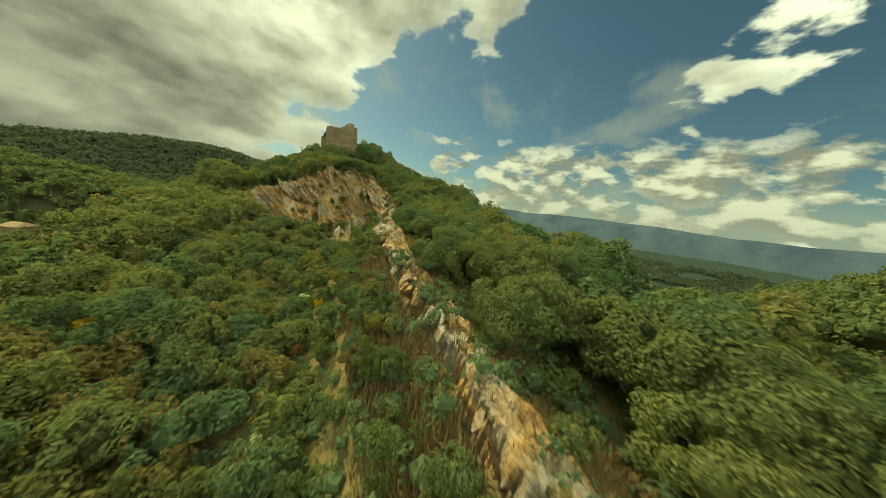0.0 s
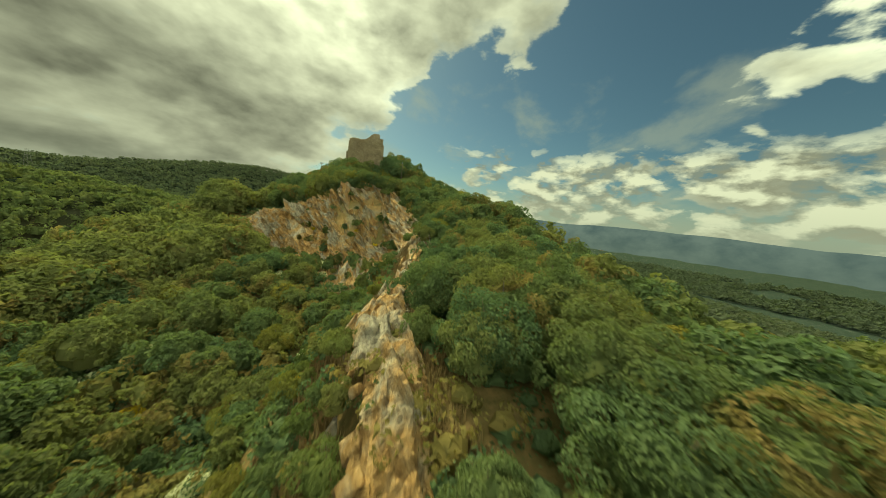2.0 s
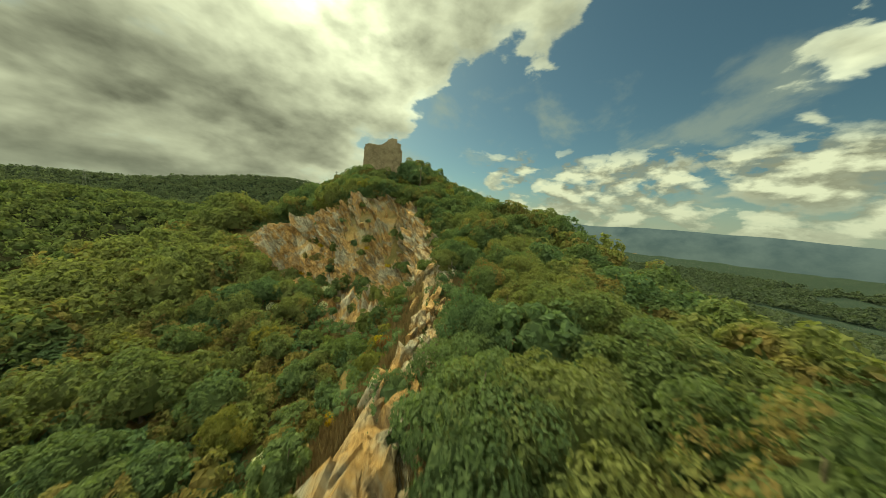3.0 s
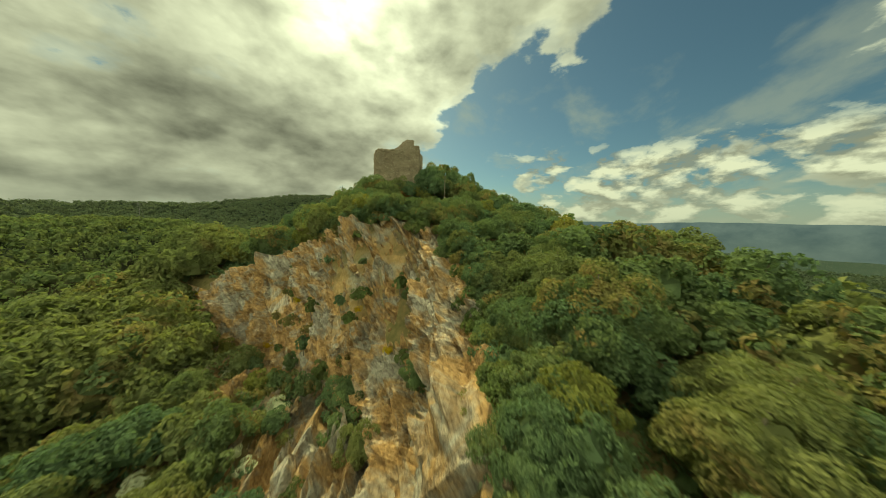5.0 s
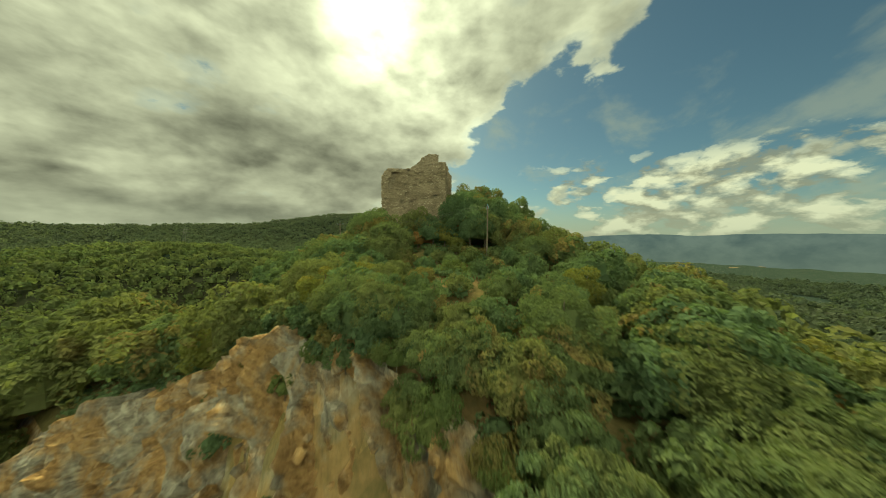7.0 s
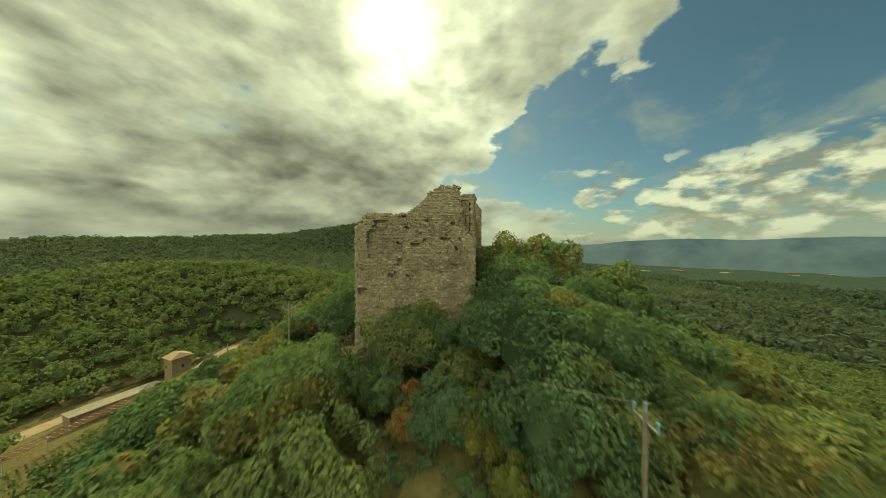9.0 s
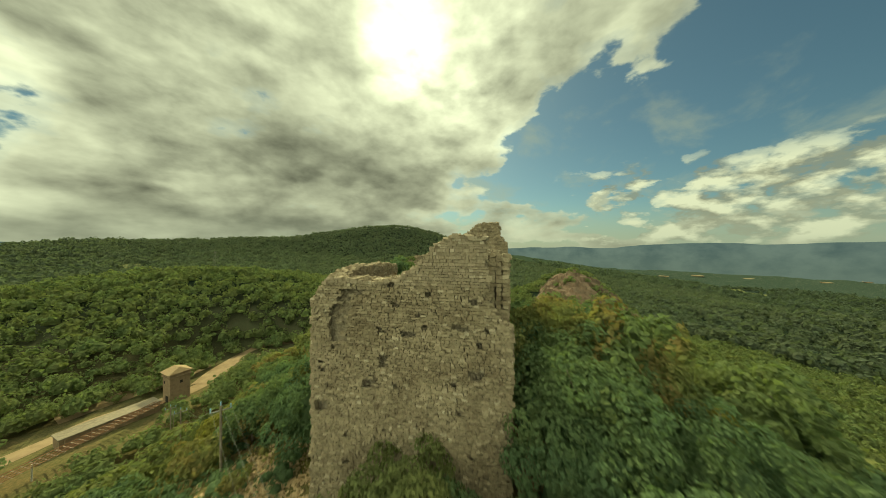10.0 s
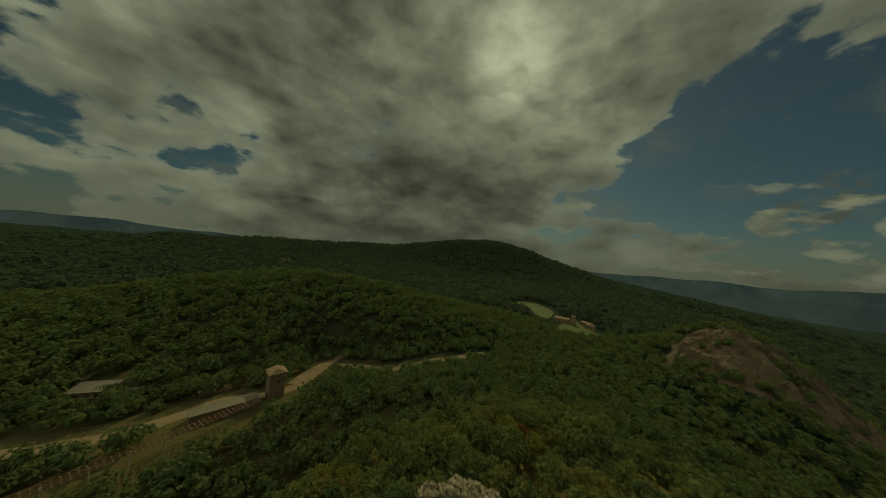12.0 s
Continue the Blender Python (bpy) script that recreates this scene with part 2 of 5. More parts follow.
# far ground: crown shade and bluish distance haze put into the colour
far_green = n.ramp(n.noise(pos, 0.02, 6.0, 0.6), [(0.3, (0.018, 0.028, 0.02)), (0.6, (0.027, 0.038, 0.026)), (0.8, (0.04, 0.05, 0.034))])
r = n.add("VectorMath")
r.operation = "DISTANCE"
n.link(pos, r.inputs[0])
r.inputs[1].default_value = (-30, 70, 40)
away = n.tree.nodes.new("ShaderNodeMapRange")
n.link(r.outputs["Value"], away.inputs[0])
away.inputs[1].default_value, away.inputs[2].default_value = 120, 320
cells = n.add("TexVoronoi", Scale=0.009)
n.link(pos, cells.inputs["Vector"])
plots = n.ramp(n.math("FRACT", n.math("MULTIPLY", cells.outputs["Distance"], 37.0)), [(0.0, (0.02, 0.032, 0.026)), (0.6, (0.028, 0.04, 0.034)), (0.85, (0.045, 0.055, 0.044)), (0.97, (0.13, 0.135, 0.12))], "CONSTANT")
plain_mask = n.tree.nodes.new("ShaderNodeMapRange")
sep_pos = n.add("SeparateXYZ")
n.link(pos, sep_pos.inputs[0])
n.link(sep_pos.outputs[2], plain_mask.inputs[0])
plain_mask.inputs[1].default_value, plain_mask.inputs[2].default_value = -105, -135
far_green = n.mix(n.math("MULTIPLY", plain_mask.outputs[0], 0.85), far_green, plots)
finish(n, n.mix(away.outputs[0], n.mix(steep, veg, col), far_green), 0.95, n.noise(pos, 1.1, 8.0, 0.7), 0.6, 0.3, spec=0.0)

stone, n = material("tower_stone")
pos = n.add("TexCoord").outputs["Object"]
geo = n.add("NewGeometry")
each = n.ramp(geo.outputs["Random Per Island"], [(0.0, (0.155, 0.115, 0.075)), (0.35, (0.19, 0.145, 0.095)), (0.75, (0.222, 0.172, 0.115)), (0.93, (0.27, 0.216, 0.15)), (1.0, (0.38, 0.32, 0.24))])
stain = n.ramp(n.noise(pos, 0.5, 5.0, 0.6), [(0.35, (0.72, 0.7, 0.66)), (0.6, (1.0, 1.0, 0.97))])
finish(n, n.mix(1.0, n.mix(0.25, each, n.ramp(n.noise(pos, 9.0, 6.0), [(0.3, (0.13, 0.11, 0.08)), (0.7, (0.42, 0.38, 0.3))])), stain, "MULTIPLY"), 0.92, n.noise(pos, 14.0, 6.0, 0.7), 0.5, 0.03)
mortar, n = material("rubble_core")
pos = n.add("TexCoord").outputs["Object"]
finish(n, n.ramp(n.noise(pos, 4.0, 8.0, 0.7), [(0.3, (0.13, 0.105, 0.075)), (0.7, (0.31, 0.255, 0.185))]), 0.95, n.noise(pos, 5.0, 8.0, 0.7), 0.9, 0.12)

leaf_gold = leaf_material("gold_leaves", [(0.0, (0.125, 0.13, 0.04)), (1.0, (0.17, 0.15, 0.045))])


def plain(name, dark_tone, light_tone, scale, rough=0.9, metal=0.0, bump=0.3):
    m, n = material(name)
    pos = n.add("TexCoord").outputs["Object"]
    a, b = n.noise(pos, scale, 6.0, 0.6), n.noise(pos, scale * 0.12, 3.0)
    c = n.ramp(n.math("ADD", n.math("MULTIPLY", a, 0.6), n.math("MULTIPLY", b, 0.4)), [(0.3, dark_tone), (0.7, light_tone)])
    finish(n, c, rough, a, bump, 0.05, metal=metal)
    return m


concrete = plain("concrete", (0.22, 0.21, 0.18), (0.42, 0.4, 0.35), 6.0)
iron = plain("iron", (0.08, 0.08, 0.08), (0.2, 0.2, 0.19), 8.0, 0.6, 0.6)
rust_iron = plain("rusty_iron", (0.1, 0.05, 0.03), (0.24, 0.11, 0.06), 5.0, 0.8, 0.2)
plaster = plain("old_plaster", (0.13, 0.09, 0.058), (0.22, 0.16, 0.105), 0.9)
deck_mat = plain("dusty_deck", (0.1, 0.085, 0.065), (0.2, 0.165, 0.125), 0.8)
roof_tile = plain("roof_tiles", (0.15, 0.105, 0.062), (0.25, 0.18, 0.11), 2.0)
roof_grey = plain("sheet_roof", (0.09, 0.078, 0.064), (0.17, 0.145, 0.118), 0.8, 0.7)
brick_red = plain("brick_wall", (0.12, 0.07, 0.05), (0.24, 0.15, 0.1), 1.5)
# near-black fill that paints the unlit inside of doorways and windows
dark = plain("opening_shade", (0.012, 0.011, 0.01), (0.03, 0.027, 0.024), 3.0)
dust = plain("dusty_track", (0.12, 0.082, 0.05), (0.22, 0.16, 0.1), 0.25)
ochre_rubble = plain("ochre_rubble", (0.2, 0.13, 0.07), (0.42, 0.31, 0.19), 2.5)
pole_wood = plain("weathered_pole", (0.1, 0.08, 0.06), (0.2, 0.165, 0.125), 3.0)
hay = plain("hay_meadow", (0.045, 0.055, 0.02), (0.085, 0.088, 0.03), 0.05)
dry = plain("dry_soil", (0.085, 0.06, 0.034), (0.18, 0.125, 0.07), 1.8, bump=0.8)
straw = plain("straw", (0.11, 0.075, 0.036), (0.21, 0.15, 0.075), 3.0)
quarry_rock = plain("quarry_rock", (0.05, 0.042, 0.032), (0.17, 0.11, 0.075), 0.16, bump=0.8)
glass_blue = plain("insulator_glass", (0.1, 0.2, 0.26), (0.17, 0.28, 0.34), 5.0, 0.15)

# distance haze painted as a blue glow, greyer towards the foot
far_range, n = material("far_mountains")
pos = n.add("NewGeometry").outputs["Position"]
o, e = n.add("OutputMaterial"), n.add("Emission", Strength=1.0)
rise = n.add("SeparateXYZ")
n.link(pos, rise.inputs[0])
painted_haze = n.tree.nodes.new("ShaderNodeMapRange")
n.link(rise.outputs[2], painted_haze.inputs[0])
painted_haze.inputs[1].default_value, painted_haze.inputs[2].default_value = 90.0, -170.0
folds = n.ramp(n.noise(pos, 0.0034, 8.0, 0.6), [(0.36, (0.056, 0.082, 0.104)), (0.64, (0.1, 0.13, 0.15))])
n.link(n.mix(n.math("MULTIPLY", painted_haze.outputs[0], 0.4), folds, (0.086, 0.11, 0.11)), e.inputs[0])
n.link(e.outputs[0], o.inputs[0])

single_stone, n = material("single_stone")
each = n.ramp(n.add("ObjectInfo").outputs["Random"], [(0.0, (0.155, 0.115, 0.075)), (0.35, (0.19, 0.145, 0.095)), (0.75, (0.222, 0.172, 0.115)), (0.93, (0.27, 0.216, 0.15)), (1.0, (0.38, 0.32, 0.24))])
pos = n.add("NewGeometry").outputs["Position"]
finish(n, n.mix(0.25, each, n.ramp(n.noise(pos, 9.0, 6.0), [(0.3, (0.13, 0.11, 0.08)), (0.7, (0.42, 0.38, 0.3))])), 0.92, n.noise(pos, 14.0, 6.0, 0.7), 0.5, 0.03)

# ---- shapes ----
rng = np.random.default_rng(7)


def hashed(i, j, k=0):
    h = (i * 374761393 + j * 668265263 + k * 2147483647) & 0xFFFFFFFF
    h = ((h ^ (h >> 13)) * 1274126177) & 0xFFFFFFFF
    return ((h ^ (h >> 16)) & 0xFFFF) / 65535.0


def value_noise(x, y, seed=0):
    """Smooth noise of 0 to 1 over the plane."""
    i, j = np.floor(x).astype(np.int64), np.floor(y).astype(np.int64)
    u, v = x - i, y - j
    u, v = u * u * (3 - 2 * u), v * v * (3 - 2 * v)
    a, b = hashed(i, j, seed), hashed(i + 1, j, seed)
    c, d = hashed(i, j + 1, seed), hashed(i + 1, j + 1, seed)
    return (a * (1 - u) + b * u) * (1 - v) + (c * (1 - u) + d * u) * v


def rough_noise(x, y, scale, octaves=4, seed=0):
    total, amp, norm = 0.0, 1.0, 0.0
    for o in range(octaves):
        total = total + amp * value_noise(x / scale + 17.3 * o, y / scale - 9.1 * o, seed + o)
        norm += amp
        amp, scale = amp * 0.5, scale * 0.5
    return total / norm - 0.5


def smooth(a, b, x):
    t = np.clip((x - a) / (b - a), 0, 1)
    return t * t * (3 - 2 * t)


def soft_max(a, b, k):
    h = np.clip(0.5 + 0.5 * (a - b) / k, 0, 1)
    return b + (a - b) * h + k * h * (1 - h)


def segment_distance(x, y, ax, ay, bx, by):
    t = np.clip(((x - ax) * (bx - ax) + (y - ay) * (by - ay)) / ((bx - ax) ** 2 + (by - ay) ** 2), 0, 1)
    return np.hypot(x - ax - t * (bx - ax), y - ay - t * (by - ay))


# The rock edge: the spine of the ridge, then the lip of the old quarry face.
EDGE = [(10.5, -60), (7.5, -14), (5.2, 0), (3.1, 5.8), (1.6, 9.1), (-1.6, 16.4), (-4.4, 23.3), (-5.6, 26.5), (-6.0, 32), (-6.4, 39.5), (-8.2, 48), (-8.4, 56), (-10.6, 61.5), (-15.2, 69), (-18.7, 72.2), (-26, 73.6), (-31.5, 74.4), (-39, 73.3), (-45, 71.8), (-56, 69), (-78, 66)]
SPINE_Y = [-60, -14, 0, 5.8, 9.1, 16.4, 23.3, 26.5, 32, 39.5, 48, 56, 61.5, 73]
SPINE_X = [10.5, 7.5, 5.2, 3.1, 1.6, -1.6, -4.4, -5.6, -6.0, -6.4, -8.2, -8.4, -10.6, -19.2]
SPINE_Z = [28, 29.6, 30.4, 31.0, 31.3, 32.7, 34.0, 33.8, 34.0, 34.6, 36.6, 36.6, 37.6, 43.4]


def edge_distance(x, y):
    """Metres from the rock edge: positive below it, on the quarry's side."""
    best = np.full(np.shape(x), 1e9)
    sign = np.ones(np.shape(x))
    for (ax, ay), (bx, by) in zip(EDGE, EDGE[1:]):
        d = segment_distance(x, y, ax, ay, bx, by)
        side = (bx - ax) * (y - ay) - (by - ay) * (x - ax)
        closer = d < best
        best, sign = np.where(closer, d, best), np.where(closer, np.where(side > 0, 1.0, -1.0), sign)
    return best * sign


def gauss(x, y, cx, cy, sx, sy, turn=0.0):
    c, s = math.cos(radians(turn)), math.sin(radians(turn))
    u, v = (x - cx) * c + (y - cy) * s, -(x - cx) * s + (y - cy) * c
    return np.exp(-((u / sx) ** 2) - (v / sy) ** 2)


ROAD = [(-216, 30), (-212, 58), (-209, 74), (-214, 90), (-222, 106), (-217, 133), (-224, 146), (-244, 164), (-231, 187), (-216, 204), (-218, 240), (-212, 300)]


def road_distance(x, y):
    best = np.full(np.shape(x), 1e9)
    for (ax, ay), (bx, by) in zip(ROAD, ROAD[1:]):
        best = np.minimum(best, segment_distance(x, y, ax, ay, bx, by))
    return best


def far_ground(x, y):
    e = (x + 150) * 0.8 + (y - 100) * 0.3
    z = -12 - 170 * smooth(0, 1500, e) - 22 * smooth(60, 260, e)
    z = z + 50 * gauss(x, y, -365, 165, 190, 100, 75)
    z = z + 192 * gauss(x, y, -1150, 1260, 560, 330, 42) + 62 * gauss(x, y, -1650, 640, 420, 420) + 66 * gauss(x, y, -1750, 60, 520, 520)
    z = z + 62 * gauss(x, y, -66, 475, 62, 95, 20) + 30 * gauss(x, y, 330, 760, 160, 240, 20)
    z = z + 87 * gauss(x, y, 215, 60, 170, 110, 30) + 34 * gauss(x, y, -4, 190, 38, 75, 0)
    r = np.hypot(x + 30, y - 70)
    z = z + rough_noise(x, y, 160, 4, 3) * (6 + 30 * smooth(600, 2500, r))
    flat = smooth(45, 16, road_distance(x, y))
    return z * (1 - flat) - 12 * flat


def near_ground(x, y):
    r = segment_distance(x, y, -41.5, 102, -56, 128)
    side = (x + 41.5) * 0.88 + (y - 102) * 0.47
    r = r * np.where(side < -8, 1.0 + 0.03 * np.minimum(-8 - side, 20), 1.0)
    hill = 49.8 - 0.15 * np.maximum(r - 11, 0) - 0.009 * np.maximum(r - 22, 0) ** 2
    hill = np.maximum(hill, 49.8 - 0.8 * r) - 0.03 * np.clip(side - 2, 0, 25)
    hill = hill - 0.4 * np.maximum(-26 - x, 0) * smooth(98, 80, y)
    sx, sz = np.interp(y, SPINE_Y, SPINE_X), np.interp(y, SPINE_Y, SPINE_Z)
    dx = x - sx
    spine = sz - 0.10 * np.abs(dx) - np.where(dx < 0, 0.0055, 0.010) * np.maximum(np.abs(dx) - 10, 0) ** 2 - 0.5 * np.maximum(y - 71, 0)
    spine = np.maximum(spine, sz - 0.7 * np.abs(dx))
    high = soft_max(hill, spine, 3.0) + 2.2 * gauss(x, y, 3, 72, 10, 14)
    d = edge_distance(x, y)
    floor = 23.6 + 0.15 * np.maximum(y - 25, 0) * smooth(80, 50, y) - 0.05 * np.maximum(-x - 35, 0) + rough_noise(x, y, 14, 3, 5) * 2.0
    low = soft_max(np.minimum(floor, high), high - 1.1 * np.maximum(d, 0), 1.5)
    z = np.where(d > 0, low, high)
    return z + rough_noise(x, y, 7, 3, 9) * 0.8


def ground_height(x, y):
    x, y = np.asarray(x, float), np.asarray(y, float)
    away = segment_distance(x, y, 2, -30, -52, 120)
    k = smooth(45, 150, away)
    return near_ground(x, y) * (1 - k) + far_ground(x, y) * k + 8 * gauss(x, y, -116, 80, 26, 20) + 4 * gauss(x, y, -91, 73, 16, 15) - 3.5 * gauss(x, y, -73, 101, 13, 13) + 6 * gauss(x, y, -29, 115, 10, 13) + 7 * gauss(x, y, -67, 79, 9, 9) + 8 * gauss(x, y, -66, 56, 14, 14)


def tower_gap(x, y):
    """Metres outside the ruin's walls (negative within)."""
    u, v = (x + 40.9) * 0.9257 + (y - 103.25) * 0.3782, -(x + 40.9) * 0.3782 + (y - 103.25) * 0.9257
    return np.maximum(np.abs(u - 0.4) - 6.2, np.abs(v - 11) - 11.5)


def mesh_object(name, verts, faces, mat, parent=None, smooth_faces=False):
    verts, faces = np.asarray(verts, np.float32), np.asarray(faces, np.int32)
    me = bpy.data.meshes.new(name)
    me.vertices.add(len(verts))
    me.vertices.foreach_set("co", verts.ravel())
    k = faces.shape[1]
    me.loops.add(faces.size)
    me.loops.foreach_set("vertex_index", faces.ravel())
    me.polygons.add(len(faces))
    me.polygons.foreach_set("loop_start", np.arange(0, faces.size, k, dtype=np.int32))
    me.polygons.foreach_set("loop_total", np.full(len(faces), k, np.int32))
    me.polygons.foreach_set("use_smooth", np.full(len(faces), smooth_faces))
    me.update(calc_edges=True)
    me.materials.append(mat)
    ob = new(name, me)
    ob.parent = parent
    return ob


def part(name, bm, mat, parent=None, label=""):
    me = bpy.data.meshes.new(name)
    bm.to_mesh(me)
    bm.free()
    me.materials.append(mat)
    ob = new(name, me)
    ob.parent = parent
    return tagged(ob, label)


def grid_faces(nx, ny):
    i, j = np.meshgrid(np.arange(nx - 1), np.arange(ny - 1), indexing="ij")
    a = (i * ny + j).ravel()
    return np.stack([a, a + ny, a + ny + 1, a + 1], -1)


# ---- the land ----
N = 440
u = np.linspace(-1, 1, N)
gx, gy = np.meshgrid(-25 + 58 * np.sinh(5.04 * u), 65 + 58 * np.sinh(5.04 * u), indexing="ij")
gd = edge_distance(gx, gy)
bare = smooth(-1.5, 0.5, gd) * smooth(19, 15, gd) * ((gx > -51) & (gy > 48)) + smooth(-1.5, 0, gd) * smooth(3.5, 2.5, gd) * (gy <= 48) * (gy > -10)
gz = ground_height(gx, gy) - 1.35 * np.minimum(bare, 1)
ground = tagged(mesh_object("ground", np.stack([gx, gy, gz], -1).reshape(-1, 3), grid_faces(N, N), ground_mat, smooth_faces=True), "wooded hills with dry grass and bare soil", "ground", kind="structure")


def facets(a, b, size, seed):
    """Broken blocks: over each cell of an uneven net a small tilted plane of its own."""
    a, b = a / size, b / size
    i, j = np.floor(a).astype(np.int64), np.floor(b).astype(np.int64)
    best, value = np.full(a.shape, 1e9), np.zeros(a.shape)
    for di in (-1, 0, 1):
        for dj in (-1, 0, 1):
            ci, cj = i + di, j + dj
            u, v = a - ci - hashed(ci, cj, seed), b - cj - hashed(ci, cj, seed + 1)
            d = u * u + v * v
            h = hashed(ci, cj, seed + 2) + u * (hashed(ci, cj, seed + 3) - 0.5) * 1.6 + v * (hashed(ci, cj, seed + 4) - 0.5) * 1.6
            value = np.where(d < best, h, value)
            best = np.minimum(best, d)
    return value


def rock_patch(name, label, x0, x1, y0, y1, step, near, far, amp, spread=6.0, grain=1.0):
    """A sheet of broken rock over the ground, from near to far metres below the edge."""
    nx, ny = int((x1 - x0) / step), int((y1 - y0) / step)
    x, y = np.meshgrid(np.linspace(x0, x1, nx), np.linspace(y0, y1, ny), indexing="ij")
    d = edge_distance(x, y)
    z = ground_height(x, y)
    far = far + np.where(y < 45, 0.5 * smooth(21, 27, y) - 0.2 * smooth(20, 8, y), 0.0)
    m = smooth(near - 0.6, near + 0.6, d + (0.5 if x0 < -20 else 1.2) * rough_noise(x, y, 3, 3, 23)) * smooth(far + 2, far - 1, d + spread * rough_noise(x, y, 6, 3, 21))
    m = m * smooth(x0, x0 + 4, x) * smooth(x1, x1 - 3, x) * smooth(y0, y0 + 3, y) * smooth(y1, y1 - 3, y)
    bend = rough_noise(x, z, 9, 3, 31) * 3
    along, across = 0.55 * x - 0.8 * z + bend * 0.4, 0.8 * x + 0.55 * z + 0.3 * y + bend  # steep beds, dipping to one side
    warp = 1.2 * rough_noise(x + 0.6 * z, y - z, 5.0, 3, 61)

    def ledge(step, seed):
        """Bedding planes: slabs that rise slowly and break off."""
        q = across / step + warp + 0.8 * facets(along * 0.5, across * 0.4, step * 1.4, seed)
        f = q - np.floor(q)
        return np.where(f < 0.82, f / 0.82, (1 - f) / 0.18) * (0.4 + 0.9 * hashed(np.floor(q).astype(np.int64), np.floor(along / (2.6 * step)).astype(np.int64), seed))

    out = 2.8 * facets(across, along * 0.45, 3.4 * grain, 71) + 1.5 * ledge(2.0 * grain, 201) + 0.9 * ledge(0.75 * grain, 207) + 0.7 * facets(across + y * 0.4, along * 0.6, 0.75 * grain, 91)
    out = amp * (out - 2.3 + 1.8 * np.exp(-((d - 0.8) / 0.9) ** 2) * (facets(across, along * 0.2, 1.5, 101) - 0.3) + 3.4 * rough_noise(x, z, 7, 4, 51))
    lift = np.where(m > 0.03, np.maximum(0.05 + out * m, -1.0), -1.6)
    gxx, gyy = np.gradient(z, x[1, 0] - x[0, 0], y[0, 1] - y[0, 0])
    n = np.stack([-gxx, -gyy, np.ones_like(z)], -1)
    n /= np.linalg.norm(n, axis=-1, keepdims=True)
    p = np.stack([x, y, z], -1) + n * lift[..., None]
    return tagged(mesh_object(name, p.reshape(-1, 3), grid_faces(nx, ny), rock), label, "rock", kind="structure")


rock_patch("cliff", "old quarry face of ochre and grey bedded rock", -53, -4, 50, 79, 0.15, 0.0, 19.0, 0.9, 4.0)
rock_patch("ridge_rock", "narrow rocky spine of grey and ochre slabs", -17, 11, -14, 57, 0.125, -1.9, -1.7, 0.9, 1.6, 0.6)


def boulder(name, label, at, size, tilt, group):
    """A broken block of bedded rock."""
    bm = bmesh.new()
    for _ in range(22):
        p = Vector(rng.uniform(-1, 1, 3))
        p *= 1.0 / max(abs(p.x), abs(p.y), abs(p.z)) * rng.uniform(0.75, 1.0)
        bm.verts.new((p.x * size[0] / 2, p.y * size[1] / 2, p.z * size[2] / 2))
    hull = bmesh.ops.convex_hull(bm, input=list(bm.verts))
    bmesh.ops.delete(bm, geom=[q for q in hull["geom_interior"] if isinstance(q, bmesh.types.BMVert)], context="VERTS")
    ob = part(name, bm, rock)
    ob.matrix_basis = pose(*at, *tilt)
    return tagged(ob, label, "rock", group)


EDGE_ARR = np.array(EDGE, float)
edge_run = np.concatenate([[0], np.cumsum(np.hypot(*np.diff(EDGE_ARR, axis=0).T))])
for k in range(64):  # jagged slabs along the crest and the lip
    at_run = rng.uniform(edge_run[2], edge_run[-3])
    x, y = np.interp(at_run, edge_run, EDGE_ARR[:, 0]) + rng.normal(0.2, 0.5), np.interp(at_run, edge_run, EDGE_ARR[:, 1]) + rng.normal(-0.2, 0.5)
    big = rng.uniform(0.5, 1.0) if y < 24 else rng.uniform(0.7, 1.7)
    boulder("rock_slab", "jagged upright slab of grey bedded rock", (x, y, float(ground_height(x, y)) + 0.1 * big), (big * 0.55, big, big * 1.35), (rng.uniform(-15, 15), rng.uniform(15, 45), rng.uniform(-40, 40)), "slabs along the crest")
for k in range(90):  # broken slabs that make up the narrow spine
    y = rng.uniform(-2, 42)
    x = float(np.interp(y, SPINE_Y, SPINE_X)) + rng.normal(0.5, 0.5)
    big = rng.uniform(0.4, 0.9) if y < 20 else rng.uniform(0.6, 1.4)
    boulder("rock_slab", "jagged upright slab of grey bedded rock", (x, y, float(ground_height(x, y)) + 0.2 * big), (big * 0.4, big * 1.3, big * 1.2), (rng.uniform(-12, 12), rng.uniform(10, 35), rng.uniform(-15, 35)), "slabs along the crest")
for k in range(60):  # blocks standing out of the quarry face
    x, y = rng.uniform(-48, -12), rng.uniform(56, 73)
    d = float(edge_distance(np.array(x), np.array(y)))
    if 1.0 < d < 15:
        big = rng.uniform(0.4, 1.3)
        boulder("rock_block", "angular block of ochre and grey rock", (x, y, float(ground_height(x, y)) + 0.15), (big * 0.6, big * 0.8, big * 1.3), (rng.uniform(20, 50), rng.uniform(10, 40), rng.uniform(-30, 30)), "blocks in the quarry face")


